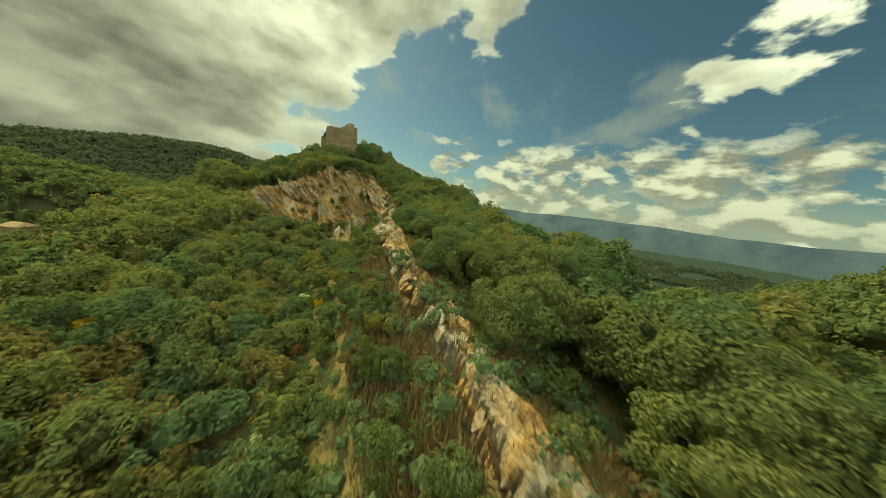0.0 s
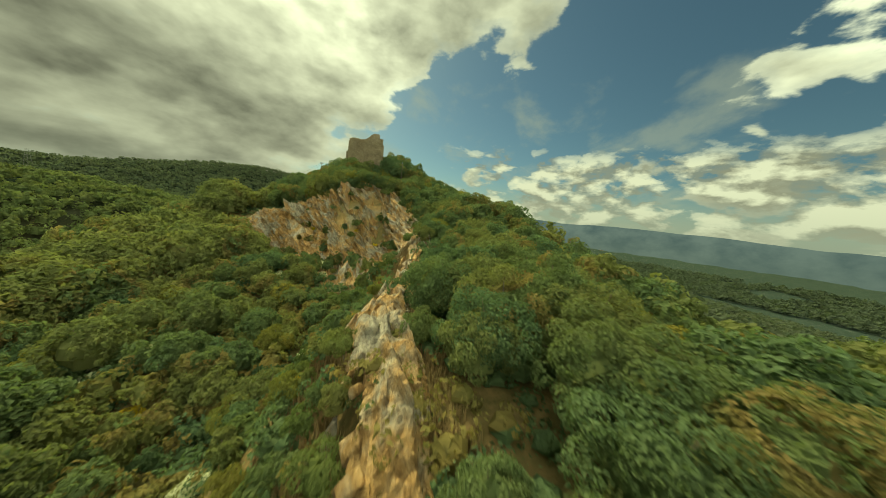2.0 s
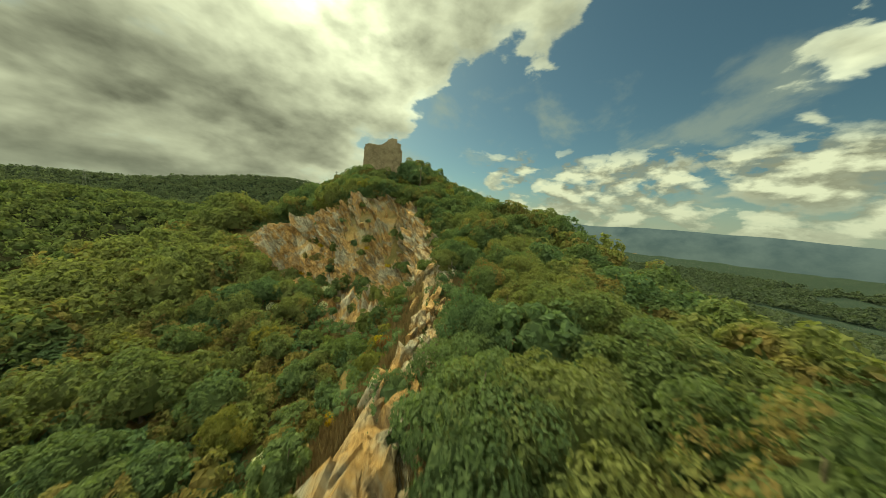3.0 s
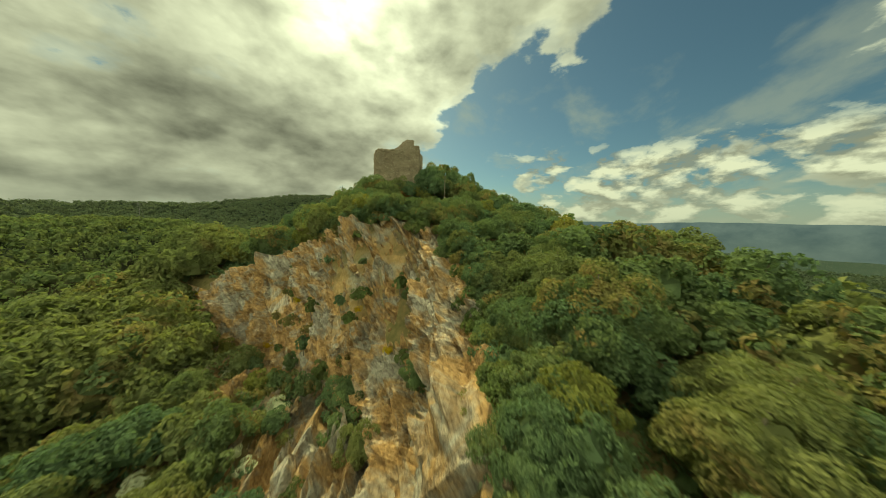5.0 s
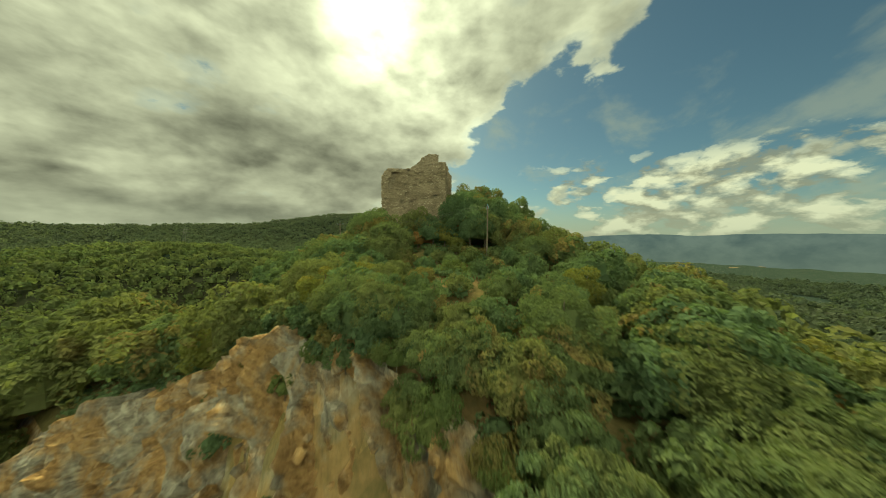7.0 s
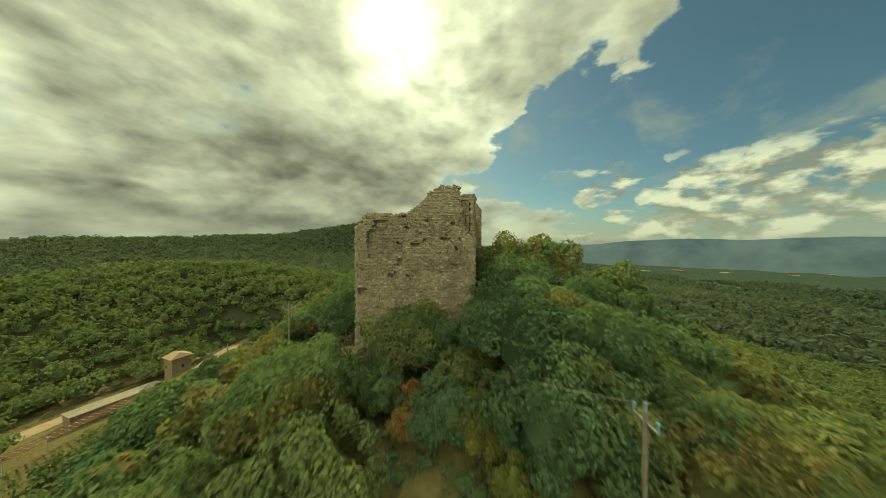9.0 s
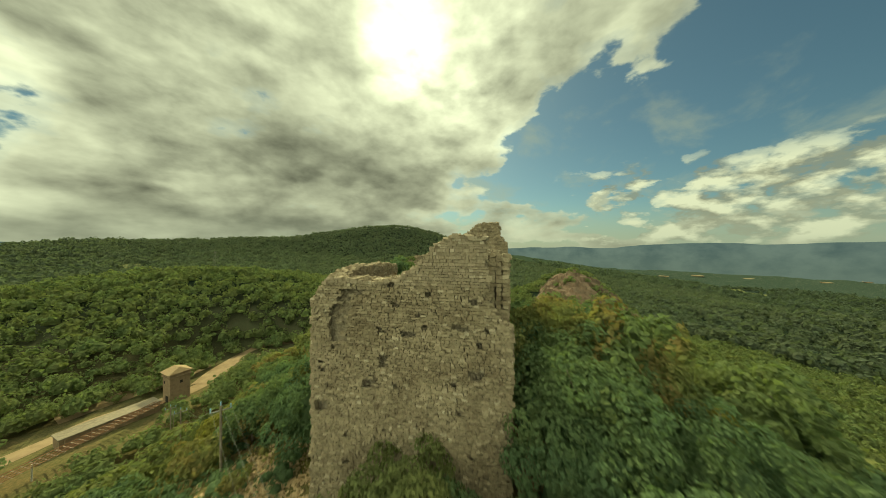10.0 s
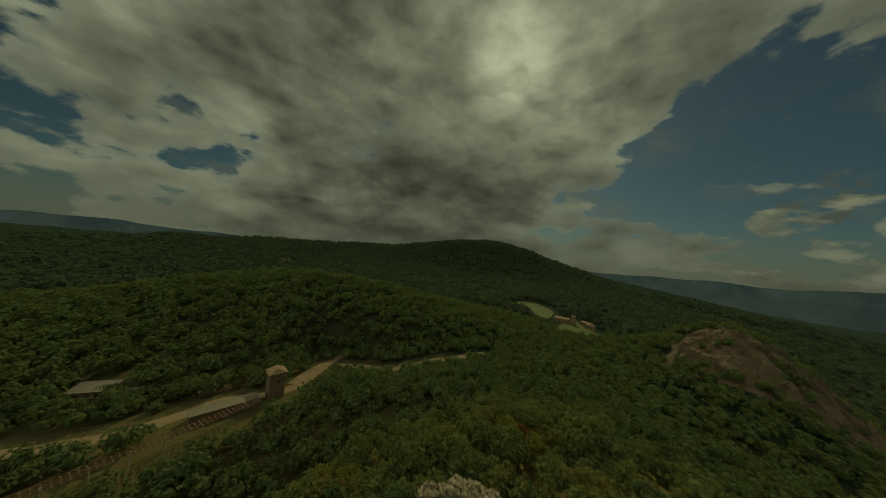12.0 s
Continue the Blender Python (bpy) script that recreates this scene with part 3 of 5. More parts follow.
def draped(name, label, category, centre_line, width, lift, mat, step=2.0, kind="structure"):
    """A strip laid over the ground along a line."""
    pts = []
    for (ax, ay), (bx, by) in zip(centre_line, centre_line[1:]):
        k = max(2, int(math.hypot(bx - ax, by - ay) / step))
        pts += [(ax + (bx - ax) * i / k, ay + (by - ay) * i / k) for i in range(k)]
    pts = np.array(pts + [centre_line[-1]])
    for _ in range(6):
        pts[1:-1] = 0.5 * pts[1:-1] + 0.25 * (pts[:-2] + pts[2:])
    t = np.gradient(pts, axis=0)
    t /= np.linalg.norm(t, axis=1, keepdims=True)
    side = np.stack([-t[:, 1], t[:, 0]], -1)
    offs = np.linspace(-0.5, 0.5, 7)
    wob = 1 + 0.5 * rough_noise(pts[:, 0], pts[:, 1], 12, 2, 77)
    p = pts[:, None] + side[:, None] * (offs[None, :, None] * (width * wob)[:, None, None])
    z = ground_height(p[..., 0], p[..., 1]) + lift - np.abs(offs) ** 4 * 4 * lift
    v = np.concatenate([p, z[..., None]], -1).reshape(-1, 3)
    return tagged(mesh_object(name, v, grid_faces(len(pts), 7), mat, smooth_faces=True), label, category, kind=kind)


def meadow(name, label, cx, cy, rx, ry, turn, lift, mat):
    """An irregular field laid over the ground."""
    c, s = math.cos(radians(turn)), math.sin(radians(turn))
    v, f = [], []
    rings, spokes = 8, 28
    for i in range(rings + 1):
        for k in range(spokes):
            a = 2 * math.pi * k / spokes
            q = i / rings * (1 + 0.35 * math.sin(2 * a + 1) + 0.2 * math.sin(3 * a + cx))
            px, py = rx * q * math.cos(a), ry * q * math.sin(a)
            X, Y = cx + c * px - s * py, cy + s * px + c * py
            v.append((X, Y, float(ground_height(X, Y)) + lift))
    for i in range(rings):
        for k in range(spokes):
            f.append([i * spokes + k, i * spokes + (k + 1) % spokes, (i + 1) * spokes + (k + 1) % spokes, (i + 1) * spokes + k])
    return tagged(mesh_object(name, v, f, mat, smooth_faces=True), label, "field", kind="structure")


draped("road", "pale dusty track along the valley floor", "road", ROAD, 7.0, 0.12, dust)
draped("road", "bare ochre yard beside the loading tower", "road", [(-236, 96), (-240, 128), (-250, 150)], 11.0, 0.25, dust)
draped("road", "worn ochre footpath branching up the slope", "road", [(-224, 140), (-236, 150), (-247, 165), (-256, 180), (-254, 192), (-242, 204)], 6.0, 0.3, dust)
FIELDS = ((-340, 580, 80, 40, 123), (610, 2330, 210, 120, 75), (-1060, 222, 50, 26, 175), (-225, 505, 55, 30, 115))
for cx, cy, rx, ry, turn in FIELDS:
    meadow("field", "pale green and yellow hay meadow among woods", cx, cy, rx, ry, turn, 1.4 if cy < 1000 and cx > -900 else 7.0, hay)


def in_field(x, y):
    inside = np.zeros(np.shape(x), bool)
    for cx, cy, rx, ry, turn in FIELDS:
        c, s = math.cos(radians(turn)), math.sin(radians(turn))
        inside |= (((x - cx) * c + (y - cy) * s) / rx) ** 2 + ((-(x - cx) * s + (y - cy) * c) / ry) ** 2 < 1.5
    return inside


# the rocky hill of the second quarry
x, y = np.meshgrid(np.linspace(-120, 20, 120), np.linspace(395, 520, 100), indexing="ij")
z = ground_height(x, y)
lump = 5.0 * facets(x * 0.8 + z * 0.5, y + z, 9.0, 15) + 2.2 * facets(x + z, y - z, 3.6, 25)
m = smooth(-112, -90, x) * smooth(20, 0, x) * smooth(398, 415, y) * smooth(488, 470, y) * smooth(0.40, 0.56, 0.5 + rough_noise(x, y, 50, 3, 12) + 0.16)
tagged(mesh_object("rocky_hill", np.stack([x, y, z + np.where(m > 0.03, 0.5 + lump * m, -2.0)], -1).reshape(-1, 3), grid_faces(120, 100), quarry_rock), "bare reddish rock face of a farther quarry", "rock", kind="structure")

# distant mountains, self-glowing, with the haze in their colour
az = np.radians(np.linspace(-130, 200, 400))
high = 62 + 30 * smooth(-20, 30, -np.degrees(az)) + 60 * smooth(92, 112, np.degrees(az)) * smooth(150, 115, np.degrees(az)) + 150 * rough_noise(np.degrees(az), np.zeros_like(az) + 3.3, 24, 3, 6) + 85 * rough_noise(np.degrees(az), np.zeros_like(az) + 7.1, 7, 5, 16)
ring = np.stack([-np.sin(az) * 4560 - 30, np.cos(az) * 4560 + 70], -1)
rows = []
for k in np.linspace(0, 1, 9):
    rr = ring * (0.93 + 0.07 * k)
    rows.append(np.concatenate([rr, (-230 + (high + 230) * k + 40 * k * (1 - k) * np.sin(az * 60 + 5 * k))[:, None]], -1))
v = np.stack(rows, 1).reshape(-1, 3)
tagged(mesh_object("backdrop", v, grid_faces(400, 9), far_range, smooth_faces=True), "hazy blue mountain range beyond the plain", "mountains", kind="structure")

# ---- the ruin ----
FX, FY = Vector((0.9257, 0.3782, 0)), Vector((-0.3782, 0.9257, 0))  # along the front, and inwards
ORIGIN = Vector((-40.9, 103.25, 0))


def place(s, d, z):
    return ORIGIN + FX * s + FY * d + Vector((0, 0, z))


BOX = np.array([[0, 1, 3, 2], [4, 6, 7, 5], [0, 4, 5, 1], [2, 3, 7, 6], [0, 2, 6, 4], [1, 5, 7, 3]])


def box_mesh(centres, sizes, axes, jitter, loose=None):
    """Many rough blocks in one go: centres (n,3), sizes (n,3), axes 3x3 rows."""
    n = len(centres)
    corner = np.array([[a, b, c] for a in (-0.5, 0.5) for b in (-0.5, 0.5) for c in (-0.5, 0.5)])
    local = corner[None] * np.asarray(sizes)[:, None] + rng.uniform(-1, 1, (n, 8, 3)) * jitter
    if loose is not None:  # tumbled stones lie every way
        turn = np.stack([np.array(Euler(rng.uniform(-0.6, 0.6, 3) + (0, 0, rng.uniform(0, 3))).to_matrix()) if q else np.eye(3) for q in loose])
        local = np.einsum("nij,nkj->nki", turn, local)
    v = local @ axes + np.asarray(centres)[:, None]
    return v.reshape(-1, 3), (BOX[None] + 8 * np.arange(n)[:, None, None]).reshape(-1, 4)


stone_jobs = []


def stone_wall(parent, a, b, base, top, thick, gaps=(), course=0.15, long=0.25, singles=0, inner_gaps=(), foot=1.0):
    """A ruined wall from a to b (outer line, in front coordinates); top(s) gives its height, gaps its missing stones."""
    pa, pb = place(*a, 0), place(*b, 0)
    run = pb - pa
    length = run.length
    ex = run.normalized()
    ey = Vector((-ex.y, ex.x, 0))  # inwards, to the left of a->b
    axes = np.array([ex, ey, (0, 0, 1)])
    origin = np.array(pa)
    ss = np.arange(0, length + 0.2, 0.2).clip(0, length)
    tops = np.array([top(s) for s in ss]) - 0.12
    inset = 0.55 if thick >= 1.2 else 0.4 if thick > 0.9 else 0.28
    rows = []
    for o, z in ((inset, np.full_like(ss, base - foot)), (inset, tops), (thick - inset, tops), (thick - inset, np.full_like(ss, base - foot))):
        rows.append(origin + np.outer(ss, ex) + np.array(ey) * o + np.outer(z, (0, 0, 1)))
    v = np.stack(rows, 1).reshape(-1, 3)
    f = [[4 * i + k, 4 * i + 4 + k, 4 * i + 5 + k, 4 * i + 1 + k] for i in range(len(ss) - 1) for k in range(3)]
    f += [[0, 1, 2, 3], [4 * len(ss) - 1, 4 * len(ss) - 2, 4 * len(ss) - 3, 4 * len(ss) - 4]]
    core = mesh_object("wall_core", v, f, mortar, parent)
    cen, siz = [], []
    z = base - 0.4
    while z < max(tops) + 0.3:
        h = course * rng.uniform(0.75, 1.35)
        for side, holes in ((0, gaps), (1, inner_gaps)):
            s = -0.05 + rng.uniform(-0.3, 0)
            while s < length:
                l = long * rng.uniform(0.6, 1.5)
                mid = s + l / 2
                tz = top(min(max(mid, 0), length))
                if 0 <= mid <= length and z + h * 0.5 < tz and not any(abs(mid - g[0]) < g[2] and abs(z + h / 2 - g[1]) < g[3] and rng.random() < g[4] for g in holes):
                    off = (0.09 if side == 0 else thick - 0.09) + rng.uniform(-0.045, 0.045)
                    cen.append((mid, off, z + h / 2))
                    siz.append((l - 0.022, 0.2, h - 0.022))
                s += l
        z += h
    for end in (0.0, length):  # the broken ends
        z = base
        while z < top(end):
            for o in np.arange(0.25, thick - 0.1, 0.36):
                cen.append((end + rng.uniform(-0.08, 0.08), o, z))
                siz.append((0.26, 0.33 * rng.uniform(0.7, 1.2), 0.21))
            z += 0.24
    laid = len(cen)
    s = 0.1
    while s < length:  # loose rubble along the broken top
        for o in np.arange(0.12, thick, 0.22):
            k = rng.uniform(0.14, 0.34)
            cen.append((s + rng.uniform(-0.1, 0.1), o + rng.uniform(-0.1, 0.1), top(min(s, length)) - 0.07 + rng.uniform(-0.1, 0.1)))
            siz.append((k, k * rng.uniform(0.6, 1.0), k * rng.uniform(0.5, 0.8)))
        s += 0.22
    cen = np.array(cen)
    siz = np.array(siz)
    own = np.zeros(len(cen), bool)
    if singles:  # the uppermost face stones stand for themselves
        face = np.where((cen[:, 1] < 0.15))[0]
        own[face[np.argsort(-cen[face, 2])][:singles]] = True
        stone_jobs.append((parent, origin + cen[own] @ axes, siz[own], ex))
    v, f = box_mesh(origin + cen[~own] @ axes, siz[~own], axes, 0.028, (np.arange(len(cen)) >= laid)[~own])
    tagged(mesh_object("masonry", v, f, stone, parent), kind="stuff")
    return core


def top_line(points, wobble=0.12, seed=0):
    ps, pz = zip(*points)
    return lambda s: float(np.interp(s, ps, pz) + wobble * 2 * (value_noise(np.array(s * 1.7), np.array(0.5), seed) - 0.5))


tower = tagged(new("ruined_tower"), "ruined square tower of brown coursed stone with broken top", "tower")
FRONT = [(0.0, 62.6), (0.5, 63.4), (1.2, 63.9), (3.6, 63.8), (5.2, 63.9), (6.2, 64.5), (7.4, 65.9), (8.6, 66.4), (10.0, 66.3), (10.15, 65.2), (10.3, 63.2), (10.8, 61.9), (11.4, 61.5)]
HOLES = [(9.6, 58.9, 0.28, 0.28, 1), (5.9, 60.9, 0.35, 0.22, 1), (4.4, 59.3, 0.3, 0.45, 1), (3.6, 58.0, 0.4, 0.3, 1), (1.7, 61.3, 0.55, 1.1, 0.9), (2.2, 62.7, 0.3, 0.6, 0.9), (0.7, 58.7, 0.3, 0.3, 0.7), (0.6, 56.4, 0.5, 0.25, 0.8), (2.9, 63.2, 0.4, 0.12, 1)]
HOLES += [(rng.uniform(0.5, 11), rng.uniform(50, 64), 0.15, 0.15, 1) for _ in range(36)]
stone_wall(tower, (-5.4, 0), (6.0, 0), 48.5, top_line(FRONT), 1.4, HOLES, singles=280)
stone_wall(tower, (6.0, 1.4), (6.0, 14.5), 48.0, top_line([(0, 65.3), (0.9, 65.3), (1.6, 64.6), (4, 64.6), (8, 64.4), (11, 64.3), (13.1, 65.5)], 0.25, 3), 1.3)
stone_wall(tower, (-5.4, 11.0), (-5.4, 1.4), 48.0, top_line([(0, 64.0), (3, 64.2), (7, 64.3), (9.6, 63.8)], 0.15, 5), 1.2)
stone_wall(tower, (-4.2, 8.4), (4.7, 8.4), 52.0, top_line([(0, 63.2), (2, 62.8), (4, 62.1), (8.9, 62.2)], 0.15, 7), 1.0, [(3.2, 60.6, 0.3, 0.25, 1), (6.0, 60.2, 0.2, 0.2, 1), (2.0, 59.0, 0.18, 0.2, 1), (7.2, 61.0, 0.2, 0.2, 1)])

keep = tagged(new("ruined_keep"), "tall broken corner of a stone keep with rubble edges", "ruin")
stone_wall(keep, (1.8, 14.6), (6.6, 14.6), 52.0, top_line([(0, 65.0), (0.3, 66.8), (1.2, 67.9), (2.2, 68.4), (4.0, 68.5), (4.2, 67.0), (4.8, 66.2)], 0.15, 9), 1.5, [(1.9, 65.2, 0.75, 1.6, 0.97), (1.3, 63.0, 0.35, 1.3, 0.8), (3.6, 63.9, 0.25, 0.3, 1), (1.2, 60.6, 0.3, 0.3, 1), (3.0, 60.2, 0.25, 0.3, 1)])
stone_wall(keep, (6.6, 16.1), (6.6, 20.0), 50.0, top_line([(0, 66.0), (1.5, 65.0), (3.9, 62.0)], 0.3, 11), 1.2)
back = tagged(new("ruined_wall"), "roofless back wall with a row of square sockets", "ruin")
SOCKETS = [(k, 62.75, 0.26, 0.2, 1) for k in (2.4, 4.1, 5.8, 7.2)] + [(5.9, 61.4, 0.2, 0.2, 1), (6.9, 61.5, 0.36, 0.2, 1), (3.0, 61.4, 0.14, 0.14, 1), (4.2, 61.7, 0.14, 0.14, 1), (8.2, 60.0, 0.16, 0.16, 1)]
stone_wall(back, (-8.0, 20.0), (1.6, 20.0), 54.0, top_line([(0, 63.0), (1.2, 63.4), (1.9, 64.4), (4.0, 64.6), (7.0, 64.3), (7.4, 63.2), (8.6, 62.7), (9.6, 61.2)], 0.12, 13), 1.0, SOCKETS)
low = tagged(new("low_wall"), "low broken cross wall with a dark doorway", "ruin")
LOW_TOP = [(-0.8, 61.1), (1.5, 61.4), (4.7, 61.6)]
for s0, s1, foot_z, foot in ((-0.8, 0.8, 54.0, 1.0), (0.8, 1.53, 61.25, 0.4), (1.53, 4.7, 54.0, 1.0)):
    stone_wall(low, (s0, 12.6), (s1, 12.6), foot_z, top_line([(p - s0, q) for p, q in LOW_TOP], 0.15, 15), 0.8, [(1.7, 60.5, 0.22, 0.2, 1)] if s0 > 1 else ())
side = tagged(new("side_wall"), "long low enclosure wall grown with dry grass", "ruin")
stone_wall(side, (-7.6, 20.0), (-5.6, 11.2), 50.0, top_line([(0, 62.6), (4, 62.2), (9, 63.6)], 0.3, 17), 1.0)

# rubble and dry grass that fill the ruin
nu, nv = 60, 60
ss, dd = np.meshgrid(np.linspace(-6.6, 5.6, nu), np.linspace(9.2, 20.2, nv), indexing="ij")


def fill_height(s, d):
    z = 61.6 - 0.12 * (d - 9.2) + 1.0 * smooth(-2, -6, s) + 0.7 * rough_noise(s, d, 2.0, 4, 33)
    z = z - 2.0 * smooth(0.0, 0.5, s) * smooth(9.4, 9.9, d) * smooth(12.9, 12.6, d)
    return z - 2.2 * smooth(0.4, 0.7, s) * smooth(2.0, 1.7, s) * smooth(12.5, 12.7, d) * smooth(15.6, 15.0, d)


fz = fill_height(ss, dd)
fx, fy = ORIGIN.x + FX.x * ss + FY.x * dd, ORIGIN.y + FX.y * ss + FY.y * dd
tagged(mesh_object("rubble_mound", np.stack([fx, fy, fz], -1).reshape(-1, 3), grid_faces(nu, nv), dry, smooth_faces=True), "rubble and earth fill grown with dry grass", "mound", kind="structure")

# scree below the tower's corner
cen, siz = [], []
for _ in range(2200):
    s, d = rng.normal(-9.5, 2.4), rng.normal(0.5, 3.0)
    if s > -5.9 and d > -0.6:
        continue
    p = place(s, d, 0)
    k = rng.uniform(0.06, 0.24)
    cen.append((p.x, p.y, float(ground_height(p.x, p.y)) + k * 0.15))
    siz.append((k, k * rng.uniform(0.6, 1.1), k * rng.uniform(0.4, 0.8)))
v, f = box_mesh(cen, siz, np.eye(3), 0.04, np.ones(len(cen), bool))
tagged(mesh_object("scree", v, f, ochre_rubble), "spill of loose ochre stones below the tower", "stones", kind="stuff")


# ---- built things ----
def add_box(bm, size, at, turn=0.0, bevel=0.0, tilt=0.0):
    m = pose(*at, tilt, 0, turn) @ Matrix.Diagonal((*size, 1))
    made = bmesh.ops.create_cube(bm, size=1.0, matrix=m)
    if bevel:
        edges = list({e for q in made["verts"] for e in q.link_edges})
        bmesh.ops.bevel(bm, geom=edges, offset=bevel, segments=1, affect="EDGES")


def box_part(name, size, at, mat, parent, turn=0.0, bevel=0.02, tilt=0.0, label=""):
    bm = bmesh.new()
    add_box(bm, size, at, turn, bevel, tilt)
    return part(name, bm, mat, parent, label)


def post_part(name, r0, r1, a, b, mat, parent, sides=8, label=""):
    v, f = [], []
    limb(v, f, a, b, r0, r1, sides)
    k = len(v)
    bm = bmesh.new()
    bv = [bm.verts.new(q) for q in v]
    for q in f:
        bm.faces.new([bv[i] for i in q])
    bm.faces.new(bv[:sides][::-1])
    bm.faces.new(bv[sides:])
    return part(name, bm, mat, parent, label)


def limb(verts, faces, p, q, r0, r1, sides=6):
    p, q = np.array(p, float), np.array(q, float)
    ax = q - p
    ax /= np.linalg.norm(ax)
    t = np.cross(ax, (0.3, 0.9, 0.1))
    t /= np.linalg.norm(t)
    b = np.cross(ax, t)
    k = len(verts)
    for c, r in ((p, r0), (q, r1)):
        for i in range(sides):
            a = 2 * np.pi * i / sides
            verts.append(c + r * (np.cos(a) * t + np.sin(a) * b))
    for i in range(sides):
        faces.append([k + i, k + (i + 1) % sides, k + sides + (i + 1) % sides, k + sides + i])


def utility_pole(x, y, top, turn, height=8.0):
    """A wooden power pole with one crossarm and three insulators."""
    pole = tagged(new("power_pole"), "weathered brown power pole with a crossarm and insulators", "pole", "power poles")
    pole.matrix_basis = pose(x, y, top - height, 0, 0, turn)
    post_part("shaft", 0.1, 0.075, (0, 0, -2.5), (0, 0, height), pole_wood, pole)
    arm = box_part("crossarm", (1.25, 0.08, 0.08), (0, 0, height - 0.35), iron, pole, bevel=0.01)
    for k, (ix, iz) in enumerate(((-0.56, -0.3), (0.56, -0.3), (0, 0.0))):
        post_part("insulator", 0.035, 0.05, (ix, 0, height + iz), (ix, 0, height + iz + 0.28), glass_blue, arm, 7, "pale blue glass insulator")
    return [pole.matrix_basis @ Vector((ix, 0, height + iz + 0.25)) for ix, iz in ((-0.56, -0.3), (0.56, -0.3), (0, 0.0))]


def wire(a, b, sag):
    cu = bpy.data.curves.new("cable", "CURVE")
    cu.dimensions, cu.bevel_depth, cu.bevel_resolution = "3D", 0.006, 0
    sp = cu.splines.new("POLY")
    sp.points.add(16)
    for i in range(17):
        t = i / 16
        q = Vector(a).lerp(Vector(b), t)
        sp.points[i].co = (q.x, q.y, q.z - sag * 4 * t * (1 - t), 1)
    cu.materials.append(iron)
    tagged(new("cable", cu), "thin dark power cable between poles", "cable", "power cables")


ends = [utility_pole(-24.4, 94.6, 55.4, 116, 7.8), utility_pole(-54.6, 99.6, 54.2, 70, 8.0), utility_pole(-78.2, 102.5, 44.2, 75, 10.0), utility_pole(-88.2, 103.5, 40.7, 75, 11.5), utility_pole(-181, 122, -3.5, 75, 9.0)]
for a, b, sag in zip(ends, ends[1:], (1.0, 1.2, 1.6)):
    for p, q in zip(a, b):
        wire(p, q, sag)

# loading tower
hut = tagged(new("loading_tower"), "tall plastered loading tower with a hipped roof", "building")
hut.matrix_basis = pose(-215.5, 130.0, -12.2, 0, 0, 8)
box_part("wall", (7.6, 7.6, 12.4), (0, 0, 6.2), plaster, hut)
box_part("cornice", (8.6, 8.6, 0.35), (0, 0, 12.4), plaster, hut)
box_part("upper_wall", (7.8, 7.8, 2.0), (0, 0, 13.5), plaster, hut)
bm = bmesh.new()
lo = [bm.verts.new(q) for q in ((-4.7, -4.7, 14.3), (4.7, -4.7, 14.3), (4.7, 4.7, 14.3), (-4.7, 4.7, 14.3))]
hi = [bm.verts.new(q) for q in ((-2.6, 0, 16.5), (2.6, 0, 16.5))]
for q in ((lo[0], lo[1], hi[1], hi[0]), (lo[2], lo[3], hi[0], hi[1]), (lo[1], lo[2], hi[1]), (lo[3], lo[0], hi[0]), (lo[3], lo[2], lo[1], lo[0])):
    bm.faces.new(q)
part("roof", bm, roof_tile, hut, "weathered pale tiled roof")
box_part("opening", (2.4, 0.3, 3.2), (0.5, -3.75, 1.6), dark, hut, label="doorway panel with painted dark shade")
box_part("window", (1.0, 0.3, 1.4), (-2.0, -3.72, 9.5), dark, hut, label="unglazed window panel with painted dark shade")
box_part("window", (0.3, 1.0, 1.4), (3.72, 0.4, 9.5), dark, hut, label="unglazed window panel with painted dark shade")

ramp = tagged(new("loading_platform"), "long masonry loading platform with a flat deck", "platform")
ramp.matrix_basis = pose(-208.5, 109, -12.2, 0, 0, 100)
box_part("retaining_wall", (27, 7, 4.6), (0, 0, 2.3), plaster, ramp)
box_part("deck", (27.6, 7.6, 0.4), (0, 0, 4.8), deck_mat, ramp)
for k in range(5):
    box_part("buttress", (0.8, 0.6, 4.4), (-12 + 6 * k, -3.75, 2.2), plaster, ramp)
rails = tagged(new("conveyor_track"), "rusty rail track on a sloping trestle", "track")
a, b = Vector((-206, 122, -6.6)), Vector((-176, 52, -7.6))
for off in (-0.9, 0.9, 2.2, 3.6):
    o = Vector((0.92, 0.39, 0)) * off
    post_part("rail", 0.13, 0.13, a + o, b + o, rust_iron, rails, 5)
for k in range(44):
    q = a.lerp(b, (k + 0.5) / 44) + Vector((0.92, 0.39, 0)) * 1.35
    box_part("sleeper", (5.4, 0.3, 0.16), (q.x, q.y, q.z - 0.2), deck_mat, rails, 23, 0)
for k in range(5):
    q = a.lerp(b, 0.45 + 0.12 * k) + Vector((0.92, 0.39, 0)) * 1.35
    post_part("trestle_leg", 0.22, 0.2, (q.x, q.y, -13.5), (q.x, q.y, q.z - 0.1), concrete, rails, 6)

